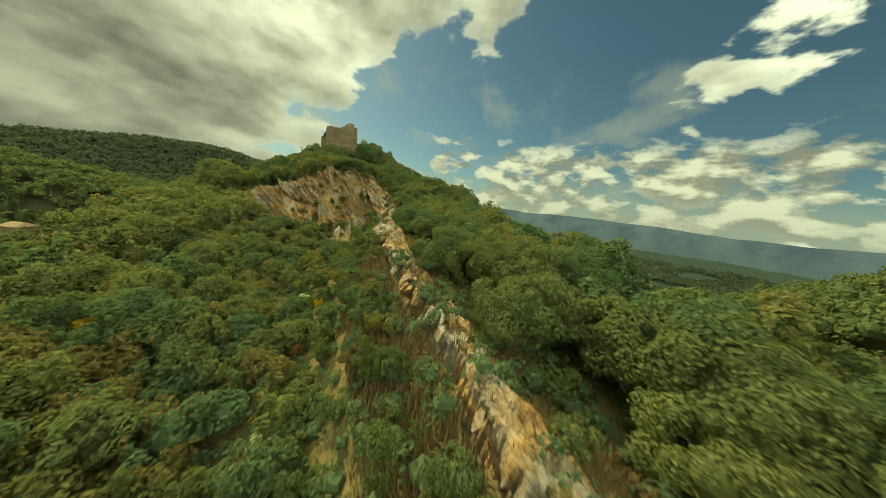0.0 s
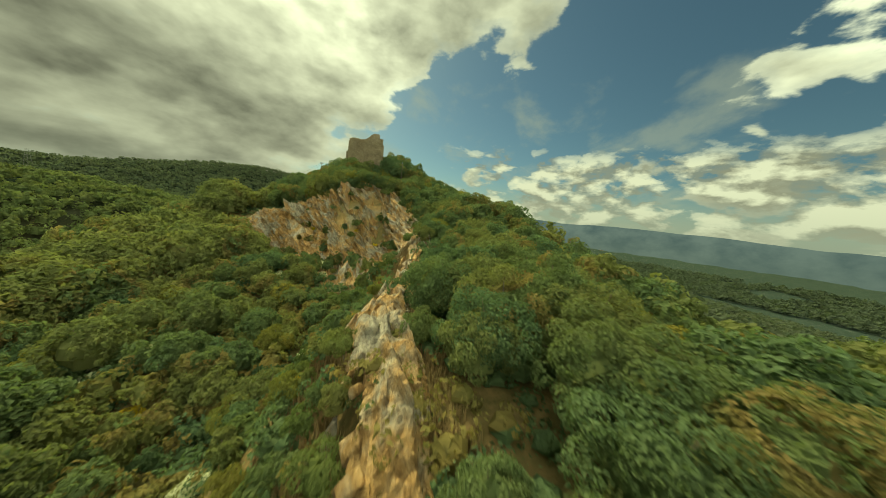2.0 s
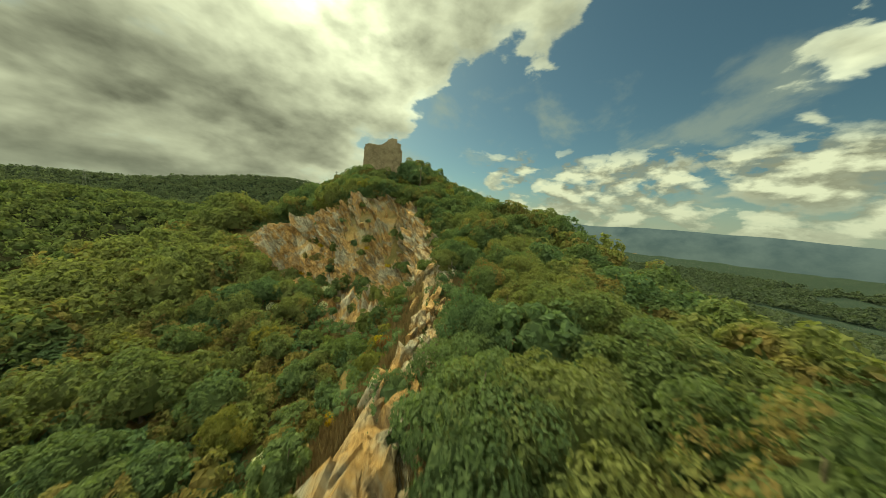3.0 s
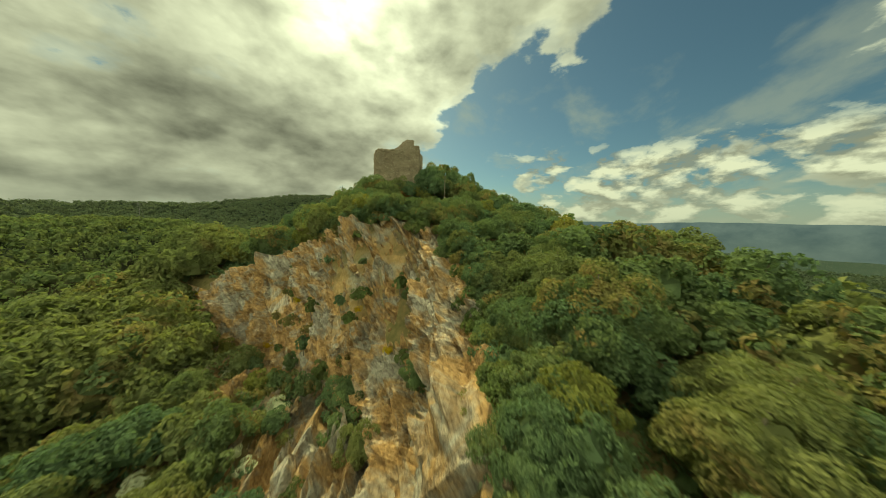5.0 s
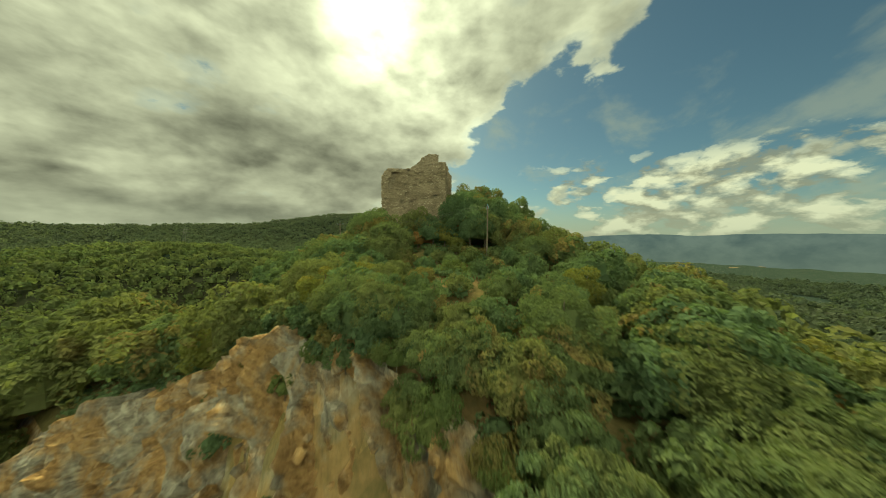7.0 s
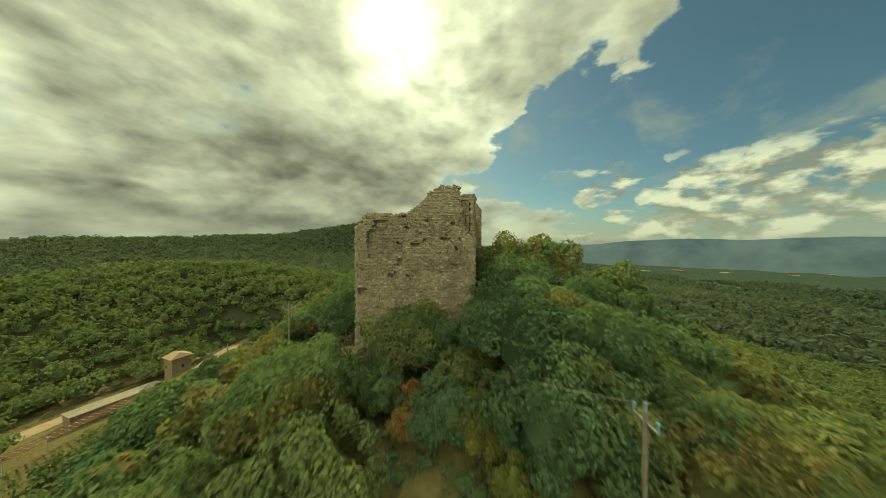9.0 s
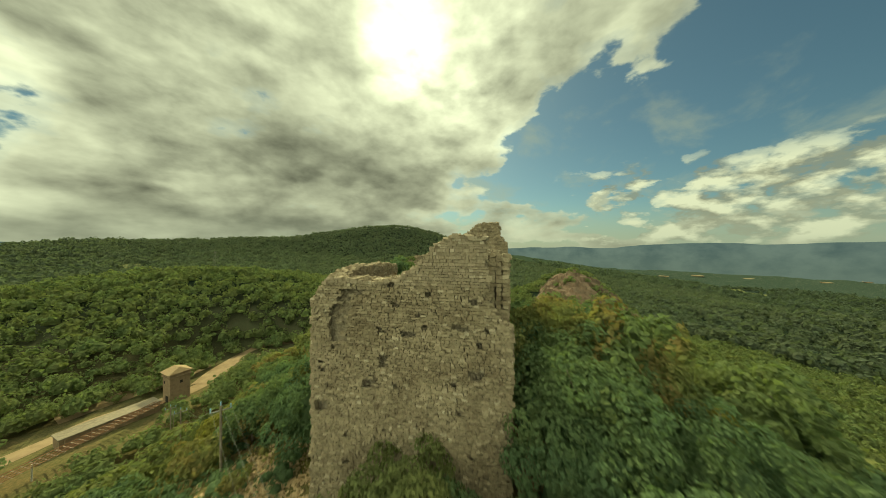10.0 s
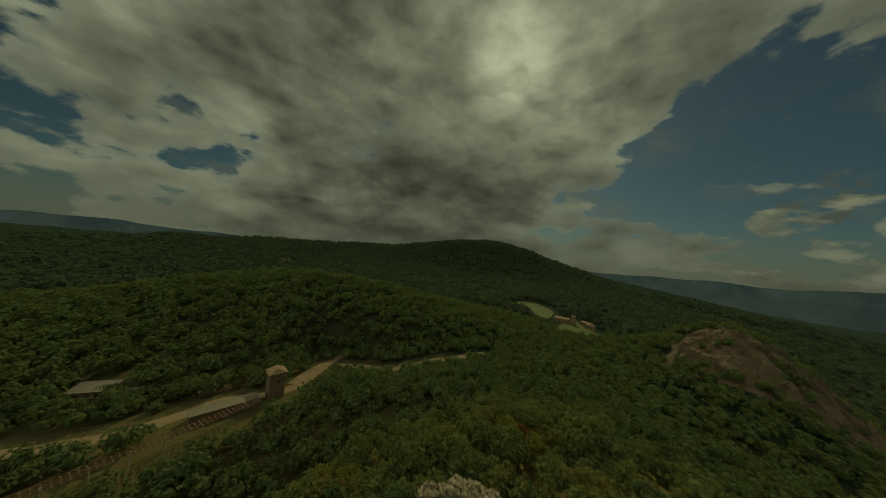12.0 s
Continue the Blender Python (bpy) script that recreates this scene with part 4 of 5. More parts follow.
shed = tagged(new("shed"), "low brick shed with a grey sheet roof", "building")
shed.matrix_basis = pose(-246, 57, float(ground_height(-246, 57)) - 0.4, 0, 0, 75)
box_part("wall", (15, 9, 4.6), (0, 0, 2.3), brick_red, shed)
box_part("roof", (16, 10.4, 0.25), (0, 0, 5.0), roof_grey, shed, tilt=5)
for k in (-4, 3):
    box_part("window", (1.3, 0.2, 1.1), (k, -4.48, 2.8), dark, shed, label="window panel with painted dark shade")
lean = tagged(new("lean_to"), "open timber lean-to beside the shed", "building")
lean.matrix_basis = pose(-241, 70, float(ground_height(-241, 70)), 0, 0, 75)
box_part("roof", (8, 5, 0.2), (0, 0, 2.9), roof_grey, lean, tilt=6)
for px in (-3.6, 3.6):
    for py in (-2.1, 2.1):
        post_part("post", 0.12, 0.12, (px, py, -0.5), (px, py, 2.8), bark, lean, 6)
bin_red = tagged(new("container"), "rusty red open waste container on the track", "container")
bin_red.matrix_basis = pose(-214.5, 156.5, -12.05, 0, 0, 62)
box_part("body", (8.5, 3.0, 2.6), (0, 0, 1.4), rust_iron, bin_red)
for k in range(7):
    box_part("rib", (0.14, 3.2, 2.5), (-3.9 + 1.3 * k, 0, 1.4), rust_iron, bin_red, bevel=0)

pylon = tagged(new("lattice_pylon"), "grey steel lattice pylon above the trees", "pylon")
pylon.matrix_basis = pose(-365, 188, float(ground_height(-365, 188)), 0, 0, 20)
for sx in (-1, 1):
    for sy in (-1, 1):
        post_part("leg", 0.1, 0.07, (sx * 2.2, sy * 2.2, 0), (sx * 0.5, sy * 0.5, 24), iron, pylon, 5)
for k in range(6):
    w0 = 2.2 - 1.7 * k / 6
    for sgn in (-1, 1):
        post_part("brace", 0.05, 0.05, (-w0 * sgn, -w0, 4 * k), (w0 * sgn * 0.8, -w0 * 0.85, 4 * k + 4), iron, pylon, 4)
for k in (19, 22):
    box_part("crossarm", (9, 0.14, 0.14), (0, 0, k), iron, pylon, bevel=0)

farm = tagged(new("farmhouse"), "stone farmhouse with a tiled roof among fields", "house")
farm.matrix_basis = pose(-252, 517, float(ground_height(-252, 517)) + 0.2, 0, 0, 15)
box_part("wall", (20, 11, 7), (0, 0, 3.5), plaster, farm)
bm = bmesh.new()
q = [bm.verts.new(c) for c in ((-10.6, -6.2, 6.9), (10.6, -6.2, 6.9), (10.6, 6.2, 6.9), (-10.6, 6.2, 6.9), (-10.6, 0, 9.6), (10.6, 0, 9.6))]
for c in ((0, 1, 5, 4), (2, 3, 4, 5), (1, 2, 5), (3, 0, 4), (3, 2, 1, 0)):
    bm.faces.new([q[i] for i in c])
part("roof", bm, roof_tile, farm, "orange brown tiled roof")
for k in range(4):
    for z in (1.8, 4.9):
        box_part("window", (1.2, 0.25, 1.5), (-7.5 + 5 * k, -5.52, z), dark, farm, bevel=0)
belfry = tagged(new("farm_tower"), "square stone tower beside the farmhouse", "tower")
belfry.matrix_basis = pose(-237, 523, float(ground_height(-237, 523)), 0, 0, 15)
box_part("wall", (6, 6, 14), (0, 0, 7), plaster, belfry)
box_part("roof", (6.8, 6.8, 0.6), (0, 0, 14.2), roof_tile, belfry)
for cx, cy, l in ((-228, 545, 16), (-214, 530, 11), (1850, 3900, 60), (700, 3500, 80), (1100, 3700, 70), (420, 3300, 70), (1500, 3600, 60), (140, 2600, 24), (190, 2620, 20), (250, 1030, 16), (285, 1045, 13)):
    h = tagged(new("house"), "small pale house with a tiled roof in the distance", "house", "distant houses")
    h.matrix_basis = pose(cx, cy, float(ground_height(cx, cy)) - 0.5, 0, 0, rng.uniform(-30, 30))
    box_part("wall", (l, l * 0.6, 6.5), (0, 0, 3.2), plaster, h, bevel=0)
    box_part("roof", (l * 1.05, l * 0.66, 1.2), (0, 0, 7.0), roof_tile, h, bevel=0.3)

# ---- plants ----


def leaf_cards(points, normals, size, loose=0.45, wide=0.55):
    """A bent, pointed leaf spray (two triangles' worth of quad) at each point, facing roughly along its normal."""
    n = len(points)
    nn = normals + rng.normal(0, loose, (n, 3))
    nn /= np.linalg.norm(nn, axis=1, keepdims=True)
    t = np.cross(nn, rng.normal(0, 1, (n, 3)))
    t /= np.linalg.norm(t, axis=1, keepdims=True)
    b = np.cross(nn, t)
    s = size * rng.uniform(0.6, 1.35, (n, 1))
    v = np.stack([points - t * s, points - b * s * wide + nn * s * 0.18, points + t * s - nn * s * 0.2, points + b * s * wide + nn * s * 0.12], 1)
    return v.reshape(-1, 3), np.arange(4 * n).reshape(-1, 4)


def crown_points(n, radius, height, base, lobes):
    """Points on an uneven dome of many leafy lobes, the way out from each, and the lobes' centres."""
    turn = 2.39996 * np.arange(lobes) + rng.uniform(0, 6.28) + rng.uniform(-0.4, 0.4, lobes)
    rise = np.clip(1 - 1.3 * (np.arange(lobes) + rng.uniform(0.2, 0.9, lobes)) / lobes, -0.3, 1)
    out = np.sqrt(1 - rise**2)
    reach = rng.uniform(0.55, 0.95, lobes)
    way = np.stack([out * np.cos(turn), out * np.sin(turn), rise], -1)
    lr = radius * rng.uniform(0.2, 0.38, lobes) * (16 / max(lobes, 6)) ** 0.25
    centre = np.stack([radius * reach * way[:, 0], radius * reach * way[:, 1], base + height * (0.36 + 0.5 * reach * rise)], -1)
    pick = rng.choice(lobes, n, p=lr**2 / (lr**2).sum())
    d = rng.normal(0, 1, (n, 3))
    d /= np.linalg.norm(d, axis=1, keepdims=True)
    inward = (d * way[pick]).sum(1)
    d = d - np.where(inward < -0.2, 1.7 * inward, 0.0)[:, None] * way[pick]
    d /= np.linalg.norm(d, axis=1, keepdims=True)
    r = lr[pick] * rng.uniform(0.78, 1.12, n)
    p = centre[pick] + d * r[:, None] * np.array([1, 1, 0.85])
    p[:, 2] = np.maximum(p[:, 2], base * 0.5)
    return p, d + np.array([0, 0, 0.25]), centre


def crown_body(radius, height, base, steps=9, rows=5):
    """The closed, shaded inside of a crown."""
    ring = np.linspace(0, 2 * np.pi, steps + 1)
    lump = 1 + rng.uniform(-0.14, 0.14, (rows, steps + 1))
    lump[:, -1] = lump[:, 0]
    rise = np.linspace(-0.35, 1.5, rows)[:, None]
    r = radius * 0.56 * np.cos(rise) * lump
    body = np.stack([r * np.cos(ring), r * np.sin(ring), base + height * (0.3 + 0.37 * np.sin(rise) * lump)], -1)
    return np.stack([body[:-1, :-1], body[:-1, 1:], body[1:, 1:], body[1:, :-1]], 2).reshape(-1, 3)


def make_tree(name, label, category, leaves, radius, height, trunk, lobes, size, mat, stems=1):
    """A tree or shrub at the origin: trunk, branches, and a crown of many leaf sprays."""
    thing = tagged(new(name), label, category)
    p, nrm, centres = crown_points(leaves, radius, height - trunk, trunk, lobes)
    v = np.concatenate([leaf_cards(p, nrm, size, 0.42, 0.62)[0], crown_body(radius, height - trunk, trunk)])
    mesh_object("crown", v, np.arange(len(v)).reshape(-1, 4), mat, thing)
    r = 0.03 * height
    top = np.array([rng.uniform(-0.2, 0.2), rng.uniform(-0.2, 0.2), trunk + 0.3 * (height - trunk)])
    tv, tf = [], []
    limb(tv, tf, (0, 0, -0.6), top, r, r * 0.55)
    stem = mesh_object("trunk", tv, tf, bark, thing)
    for c in centres[:stems]:
        tv, tf = [], []
        limb(tv, tf, top * 0.85, c, r * 0.5, r * 0.15, 5)
        mesh_object("branch", tv, tf, bark, stem)
    return thing


#        repeats, name, label, category, leaves, radius, height, bare trunk, lobes, leaf, material, branches; leaves when joined
SORTS = {
    "oak": (6, ("oak_tree", "green oak tree with a dense uneven crown", "tree", 2300, 2.7, 5.2, 0.5, 32, 0.17, leaf_oak, 3), 1050, 0.22),
    "small": (5, ("young_oak", "young oak with a rounded leafy crown", "tree", 1150, 1.7, 3.5, 0.3, 20, 0.15, leaf_oak, 2), 560, 0.19),
    "shrub": (5, ("shrub", "low green shrub with small leaves", "shrub", 620, 1.2, 1.7, 0.05, 12, 0.12, leaf_shrub, 2), 380, 0.13),
    "tall": (3, ("juniper_bush", "tall narrow green bush on the rocky slope", "shrub", 900, 0.85, 2.9, 0.1, 18, 0.11, leaf_shrub, 2), 260, 0.19),
    "broom": (2, ("broom_bush", "broom bush with orange yellow flowers", "shrub", 420, 0.75, 1.0, 0.05, 10, 0.07, leaf_broom, 2), 120, 0.12),
    "white": (2, ("elder_bush", "shrub covered with creamy white blossom", "shrub", 420, 0.8, 1.2, 0.05, 10, 0.075, leaf_white, 2), 120, 0.13),
    "rust": (2, ("rusty_oak", "small oak with rust brown dry leaves", "tree", 800, 1.3, 3.0, 0.4, 14, 0.13, leaf_rust, 2), 300, 0.2),
    "gold": (2, ("yellow_oak", "small oak with yellow green leaves", "tree", 1000, 1.6, 3.4, 0.4, 15, 0.14, leaf_gold, 2), 320, 0.22),
}
path_xyz = np.array([m.translation for _, m in PATH])


def path_distance(x, y):
    best = 1e9
    for p, q in zip(path_xyz, path_xyz[1:]):
        best = min(best, float(segment_distance(np.array(x), np.array(y), p[0], p[1], q[0], q[1])))
    return best


def clear_height(x, y):
    """How high a plant may grow here under the flown line."""
    best = 99.0
    for p, q in zip(path_xyz, path_xyz[1:]):
        d = float(segment_distance(np.array(x), np.array(y), p[0], p[1], q[0], q[1]))
        if d < 13:
            best = min(best, min(p[2], q[2]) - 3.2 + 0.16 * d)
    return best


spots = {k: [] for k in SORTS}


def plant(kind, x, y, scale):
    spots[kind].append((path_distance(x, y), x, y, scale))


def wooded(cx, cy, cell):
    x, y = cx + rng.uniform(-0.45, 0.45) * cell, cy + rng.uniform(-0.45, 0.45) * cell
    ax, ay = np.array(x), np.array(y)
    if float(segment_distance(ax, ay, 2, -30, -52, 120)) > 46 or (y < 8 and abs(x) > 42):
        return
    gap, d = float(tower_gap(ax, ay)), float(edge_distance(ax, ay))
    z = float(ground_height(x, y))
    room = clear_height(x, y) - z
    t = rng.random()
    if gap < 1.8 or math.hypot(x + 64, y - 37) < 10 or (float(segment_distance(ax, ay, -64, 37, -44, 23)) < 7 and t < 0.75):
        return
    u, v = (x + 40.9) * 0.9257 + (y - 103.25) * 0.3782, -(x + 40.9) * 0.3782 + (y - 103.25) * 0.9257
    if -16 < u < -4.2 and -8 < v < 5:  # the bare stony patch by the tower
        if t < 0.35:
            plant("shrub", x, y, rng.uniform(0.6, 1.0))
        return
    if d > -0.15:
        face = x < -8 and y > 48 and x > -50 and d < (15 if x > -36 else 9)
        if face:
            if d > 1.2 and t < 0.55 and value_noise(np.array(x / 3.0), np.array(y / 3.0), 5) > 0.5:
                plant("shrub" if t < 0.2 else "small" if t < 0.4 else "tall", x, y, rng.uniform(0.4, 0.95))
            elif t > 0.96:
                plant("broom", x, y, rng.uniform(0.6, 1.0))
            return
        if d < (2.0 if 23 < y < 60 else 0.35):
            return
        if d < 7:  # the slope under the spine
            if d < 4 and y < 16 and rng.random() < 0.5:
                return
            if t < 0.3:
                plant("tall", x, y, rng.uniform(0.6, 1.15))
            elif t < 0.55:
                plant("shrub", x, y, rng.uniform(0.6, 1.1))
            elif t < 0.59:
                plant("broom", x, y, rng.uniform(0.5, 0.9))
            elif t < 0.68:
                plant("gold", x, y, rng.uniform(0.35, 0.6))
            elif t < 0.79:
                plant("rust", x, y, rng.uniform(0.4, 0.55))
            else:
                plant("shrub", x, y, rng.uniform(0.5, 0.9))
            return
        if x < -41 and d > 10:  # full trees beyond the scrub
            plant("oak" if t < 0.6 else "small", x, y, rng.uniform(1.0, 1.5) * (1.0 if t < 0.6 else 1.15))
            return
        if t < 0.42:
            plant("shrub", x, y, rng.uniform(0.8, 1.5))
        elif t < 0.45:
            plant("broom", x, y, rng.uniform(0.5, 0.9))
        elif t < 0.53:
            plant("white", x, y, rng.uniform(0.7, 1.3))
        elif t < 0.8 and room > 4:
            plant("small", x, y, rng.uniform(0.6, 1.1))
        elif t < 0.84 and room > 4:
            plant("gold", x, y, rng.uniform(0.6, 1.0))
        elif t < 0.95 and d > 14 and room > 6:
            plant("oak", x, y, rng.uniform(0.65, 1.05))
        else:
            plant("tall", x, y, rng.uniform(0.6, 0.9))
        return
    if 23 < y < 72 and d > -2.0:
        if y > 48 and d < -0.4 and room > 2:  # small trees up to the lip
            plant("small" if t < 0.7 else "shrub", x, y, min(rng.uniform(0.65, 1.0), room / 3.9))
        elif d < -0.5:
            plant("shrub" if t < 0.88 else "broom", x, y, rng.uniform(0.5, 0.85))
        return
    if y < 38 and d > -3.2:  # low growth and dry grass beside the spine
        if d < -1.3 and t < 0.75:
            plant("shrub" if t < 0.45 else "small", x, y, rng.uniform(0.45, 0.7))
        return
    big = 1.05 + 0.5 * math.exp(-(((x + 33) / 18) ** 2) - ((y - 86) / 14) ** 2)
    flank = (x + 41.5) * 0.88 + (y - 102) * 0.47
    if flank > 4:
        big = 1.1 + 0.55 * math.exp(-(((flank - 9) / 6) ** 2)) * min(1.0, max(0.0, (y - 88) / 10))
    if x > -1 and 8 < y < 40:
        big = 1.25
    if -9 < v < -0.5 and -10 < u < 10:  # lower growth before the tower
        if t < 0.12:
            plant("rust" if t < 0.04 else "gold", x, y, 0.75)
        elif t < 0.75:
            plant("small", x, y, min(rng.uniform(0.6, 1.0) * (1.0 if v > -7 else 1.15), room / 3.8))
        else:
            plant("shrub", x, y, rng.uniform(0.9, 1.3))
        return
    if t < 0.025 and room > 2:
        plant("rust", x, y, min(0.9, room / 3.2))
    elif t < 0.1 and room > 2:
        plant("gold", x, y, min(1.2, room / 3.6))
    elif t < 0.68 and room > 4.0:
        plant("oak", x, y, min(rng.uniform(0.7, 1.12) * big, room / 5.6))
    elif t < 0.95 and room > 2:
        plant("small", x, y, min(rng.uniform(0.75, 1.2) * big, room / 3.8))
    elif room > 1:
        plant("shrub", x, y, min(1.4, room / 1.9))


for cx in np.arange(-78, 46, 3.3):
    for cy in np.arange(-14, 152, 3.3):
        wooded(cx, cy, 3.3)
for cx in np.arange(-72, 8, 2.2):  # the scrub of the quarry floor stands closer
    for cy in np.arange(-12, 72, 2.2):
        if float(edge_distance(np.array(cx), np.array(cy))) > 1.5:
            wooded(cx, cy, 2.2)
for cx in np.arange(-16, 24, 3.4):  # young growth between the oaks
    for cy in np.arange(-12, 92, 3.4):
        x, y = cx + rng.uniform(-1.4, 1.4), cy + rng.uniform(-1.4, 1.4)
        if float(edge_distance(np.array(x), np.array(y))) < -3.6 and path_distance(x, y) < 16:
            room = clear_height(x, y) - float(ground_height(x, y))
            plant("small" if rng.random() < 0.5 else "shrub", x, y, min(rng.uniform(0.6, 0.95), room / 3.9))
for cx in np.arange(-10, 8, 1.6):  # close scrub on the slope under the spine
    for cy in np.arange(-10, 32, 1.6):
        x, y = cx + rng.uniform(-0.6, 0.6), cy + rng.uniform(-0.6, 0.6)
        d, t = float(edge_distance(np.array(x), np.array(y))), rng.random()
        if 0.6 < d < 8 and t < (0.7 if d > 4.5 or y > 17 else 0.3):
            plant("tall" if t < 0.25 else "shrub" if t < 0.62 else "gold", x, y, rng.uniform(0.45, 0.8) * (0.5 if t >= 0.62 else 1.0))
BAND = [(-48, 28), (-51, 38), (-54, 50), (-57, 61), (-60, 71), (-64, 80), (-68, 90), (-75, 94)]  # tall oaks at the quarry's far rim
for (ax, ay), (bx, by) in zip(BAND, BAND[1:]):
    k = int(math.hypot(bx - ax, by - ay) / 3.6) + 1
    for i in range(k):
        for off in (0.0, -3.6):
            plant("oak", ax + (bx - ax) * i / k + off + rng.uniform(-1, 1), ay + (by - ay) * i / k + rng.uniform(-1, 1), rng.uniform(1.2, 1.6))
for _ in range(850):  # scrub along the lip
    run = rng.uniform(edge_run[10], edge_run[-3])
    x, y = np.interp(run, edge_run, EDGE_ARR[:, 0]) + rng.uniform(-1.5, 4), np.interp(run, edge_run, EDGE_ARR[:, 1]) + rng.uniform(-2, 4)
    d, t = float(edge_distance(np.array(x), np.array(y))), rng.random()
    room = clear_height(x, y) - float(ground_height(x, y))
    if -3.2 < d < 1.0 and room > 2 and t < (0.5 if d < -0.1 else 0.22):
        plant("shrub" if t < 0.25 or d > -0.8 else "small", x, y, min(rng.uniform(0.6, 1.0), room / 3.9))
for x, y, k in ((-60, 90.5, 1.35), (-64, 93.5, 1.4), (-67, 95.0, 1.35), (-70, 94, 1.4), (-57, 91, 1.2), (-73, 96, 1.35)):
    plant("oak", x, y, k)
for x, y, k, kind in ((-21.5, 59.5, 0.8, "oak"), (-20.0, 57.2, 1.0, "small"), (-26.5, 62.0, 1.0, "tall"), (-27.0, 60.4, 0.8, "small"), (-17.5, 65.5, 0.8, "small"), (-20.5, 67.5, 0.9, "tall"), (-31.5, 64.5, 0.9, "tall"), (-25.0, 66.0, 0.7, "broom"), (-24.2, 64.0, 0.6, "broom")):  # bushes rooted in the quarry face
    plant(kind, x, y, k)
for s, d, k, kind in ((4.0, -9.0, 0.6, "rust"), (6.5, -10.5, 1.0, "gold"), (0.5, -8.0, 1.0, "small"), (5.4, -6.5, 1.1, "small"), (9.0, -7.0, 0.9, "rust"), (8.0, -12.5, 0.8, "gold"), (-7.0, -9.0, 1.0, "small"), (0.9, -3.0, 1.3, "oak"), (2.8, -3.4, 1.05, "oak"), (-2.6, -2.2, 0.8, "small"), (3.6, -3.2, 0.69, "oak"), (6.4, -3.0, 0.65, "oak"), (9.6, 4.0, 1.7, "oak"), (9.0, -1.5, 1.15, "oak"), (8.6, 7.0, 1.3, "tall"), (13.5, 6.0, 1.5, "oak"), (14.0, 11.0, 1.5, "oak"), (10.0, 8.5, 1.81, "oak"), (10.2, 0.6, 1.29, "oak"), (10.5, 13.0, 1.81, "oak"), (11, 18, 1.72, "oak"), (-8.2, 5.0, 1.38, "oak"), (-8.8, 9.0, 1.55, "oak"), (-10.5, 6.5, 1.29, "oak"), (-10.0, 12.5, 1.46, "oak")):
    q = place(s, d, 0)
    plant(kind, q.x, q.y, k)


def joined_plants(name, label, places, leaves, radius, height, base, lobes, size, mat, loose=0.4, wide=0.62, body_steps=8):
    """Many plants of one sort as one mesh."""
    if len(places) == 0:
        return
    protos = [crown_points(leaves, radius, height - base, base, lobes) for _ in range(7)]
    meshes = [np.concatenate([leaf_cards(p, q, size, loose, wide)[0], crown_body(radius, height - base, base, body_steps, 5 if body_steps > 6 else 4)]) for p, q, _ in protos]
    places = np.array(places)
    z = ground_height(places[:, 0], places[:, 1])
    vs = []
    for k in range(7):
        x, y, s, zz = places[k::7, 0], places[k::7, 1], places[k::7, 2], z[k::7]
        a = rng.uniform(0, 2 * np.pi, len(x))
        c, sn = np.cos(a)[:, None], np.sin(a)[:, None]
        b = meshes[k]
        px = (c * b[:, 0] - sn * b[:, 1]) * s[:, None] + x[:, None]
        py = (sn * b[:, 0] + c * b[:, 1]) * s[:, None] + y[:, None]
        pz = s[:, None] * rng.uniform(0.85, 1.2, (len(x), 1)) * b[:, 2] + zz[:, None]
        vs.append(np.stack([px, py, pz], -1).reshape(-1, 3))
    v = np.concatenate(vs)
    return tagged(mesh_object(name, v, np.arange(len(v)).reshape(-1, 4), mat), label, "plants", kind="stuff")


SINGLE = 270
for kind, (reps, args, joined_leaves, joined_size) in SORTS.items():
    found = sorted(spots[kind])
    fine = (*args[:3], int(args[3] * 3.2), *args[4:8], args[8] * 0.52, *args[9:])  # the nearest have smaller leaves
    near_by, near = 3, {"oak": 95, "small": 90, "shrub": 70}.get(kind, 30)
    protos = [make_tree(*fine) for _ in range(near_by)] + [make_tree(*args) for _ in range(reps)]
    for k, (_, x, y, scale) in enumerate(found[:SINGLE]):
        z = float(ground_height(x, y))
        m = pose(x, y, z, 0, 0, rng.uniform(0, 360))
        sort = k % near_by if k < near else near_by + (k - near) % reps
        first = k < near_by or near <= k < near + reps
        ob = protos[sort] if first else copy_thing(protos[sort], m)
        ob.matrix_basis = m @ Matrix.Diagonal((scale, scale, scale * rng.uniform(0.92, 1.15), 1))
    name, label, _, _, radius, height, bare_trunk, lobes, _, mat, _ = args
    joined_plants(name + "_thicket", label + ", many side by side", [q[1:] for q in found[SINGLE:]], joined_leaves, radius, height, bare_trunk * 0.4, lobes, joined_size, mat)

# low growth that covers the soil
cover_x, cover_y = np.meshgrid(np.arange(-66, 34, 1.5), np.arange(-12, 140, 1.5), indexing="ij")
cover_x = (cover_x + rng.uniform(-0.6, 0.6, cover_x.shape)).ravel()
cover_y = (cover_y + rng.uniform(-0.6, 0.6, cover_y.shape)).ravel()
cd = edge_distance(cover_x, cover_y)
ok = (segment_distance(cover_x, cover_y, 2, -30, -52, 120) < 30) & (tower_gap(cover_x, cover_y) > 1.0) & ((cd < -0.3) | ((cd > np.where(cover_y < 23, 0.5, 1.5)) & ~((cover_x > -51) & (cover_y > 50) & (cd < 15))))
ok &= rng.random(len(cover_x)) < 0.9
joined_plants("undergrowth", "low brambles and grass tufts covering the soil", np.stack([cover_x[ok], cover_y[ok], rng.uniform(0.6, 1.2, ok.sum())], -1), 110, 0.9, 0.85, 0.0, 6, 0.1, leaf_shrub, body_steps=5)
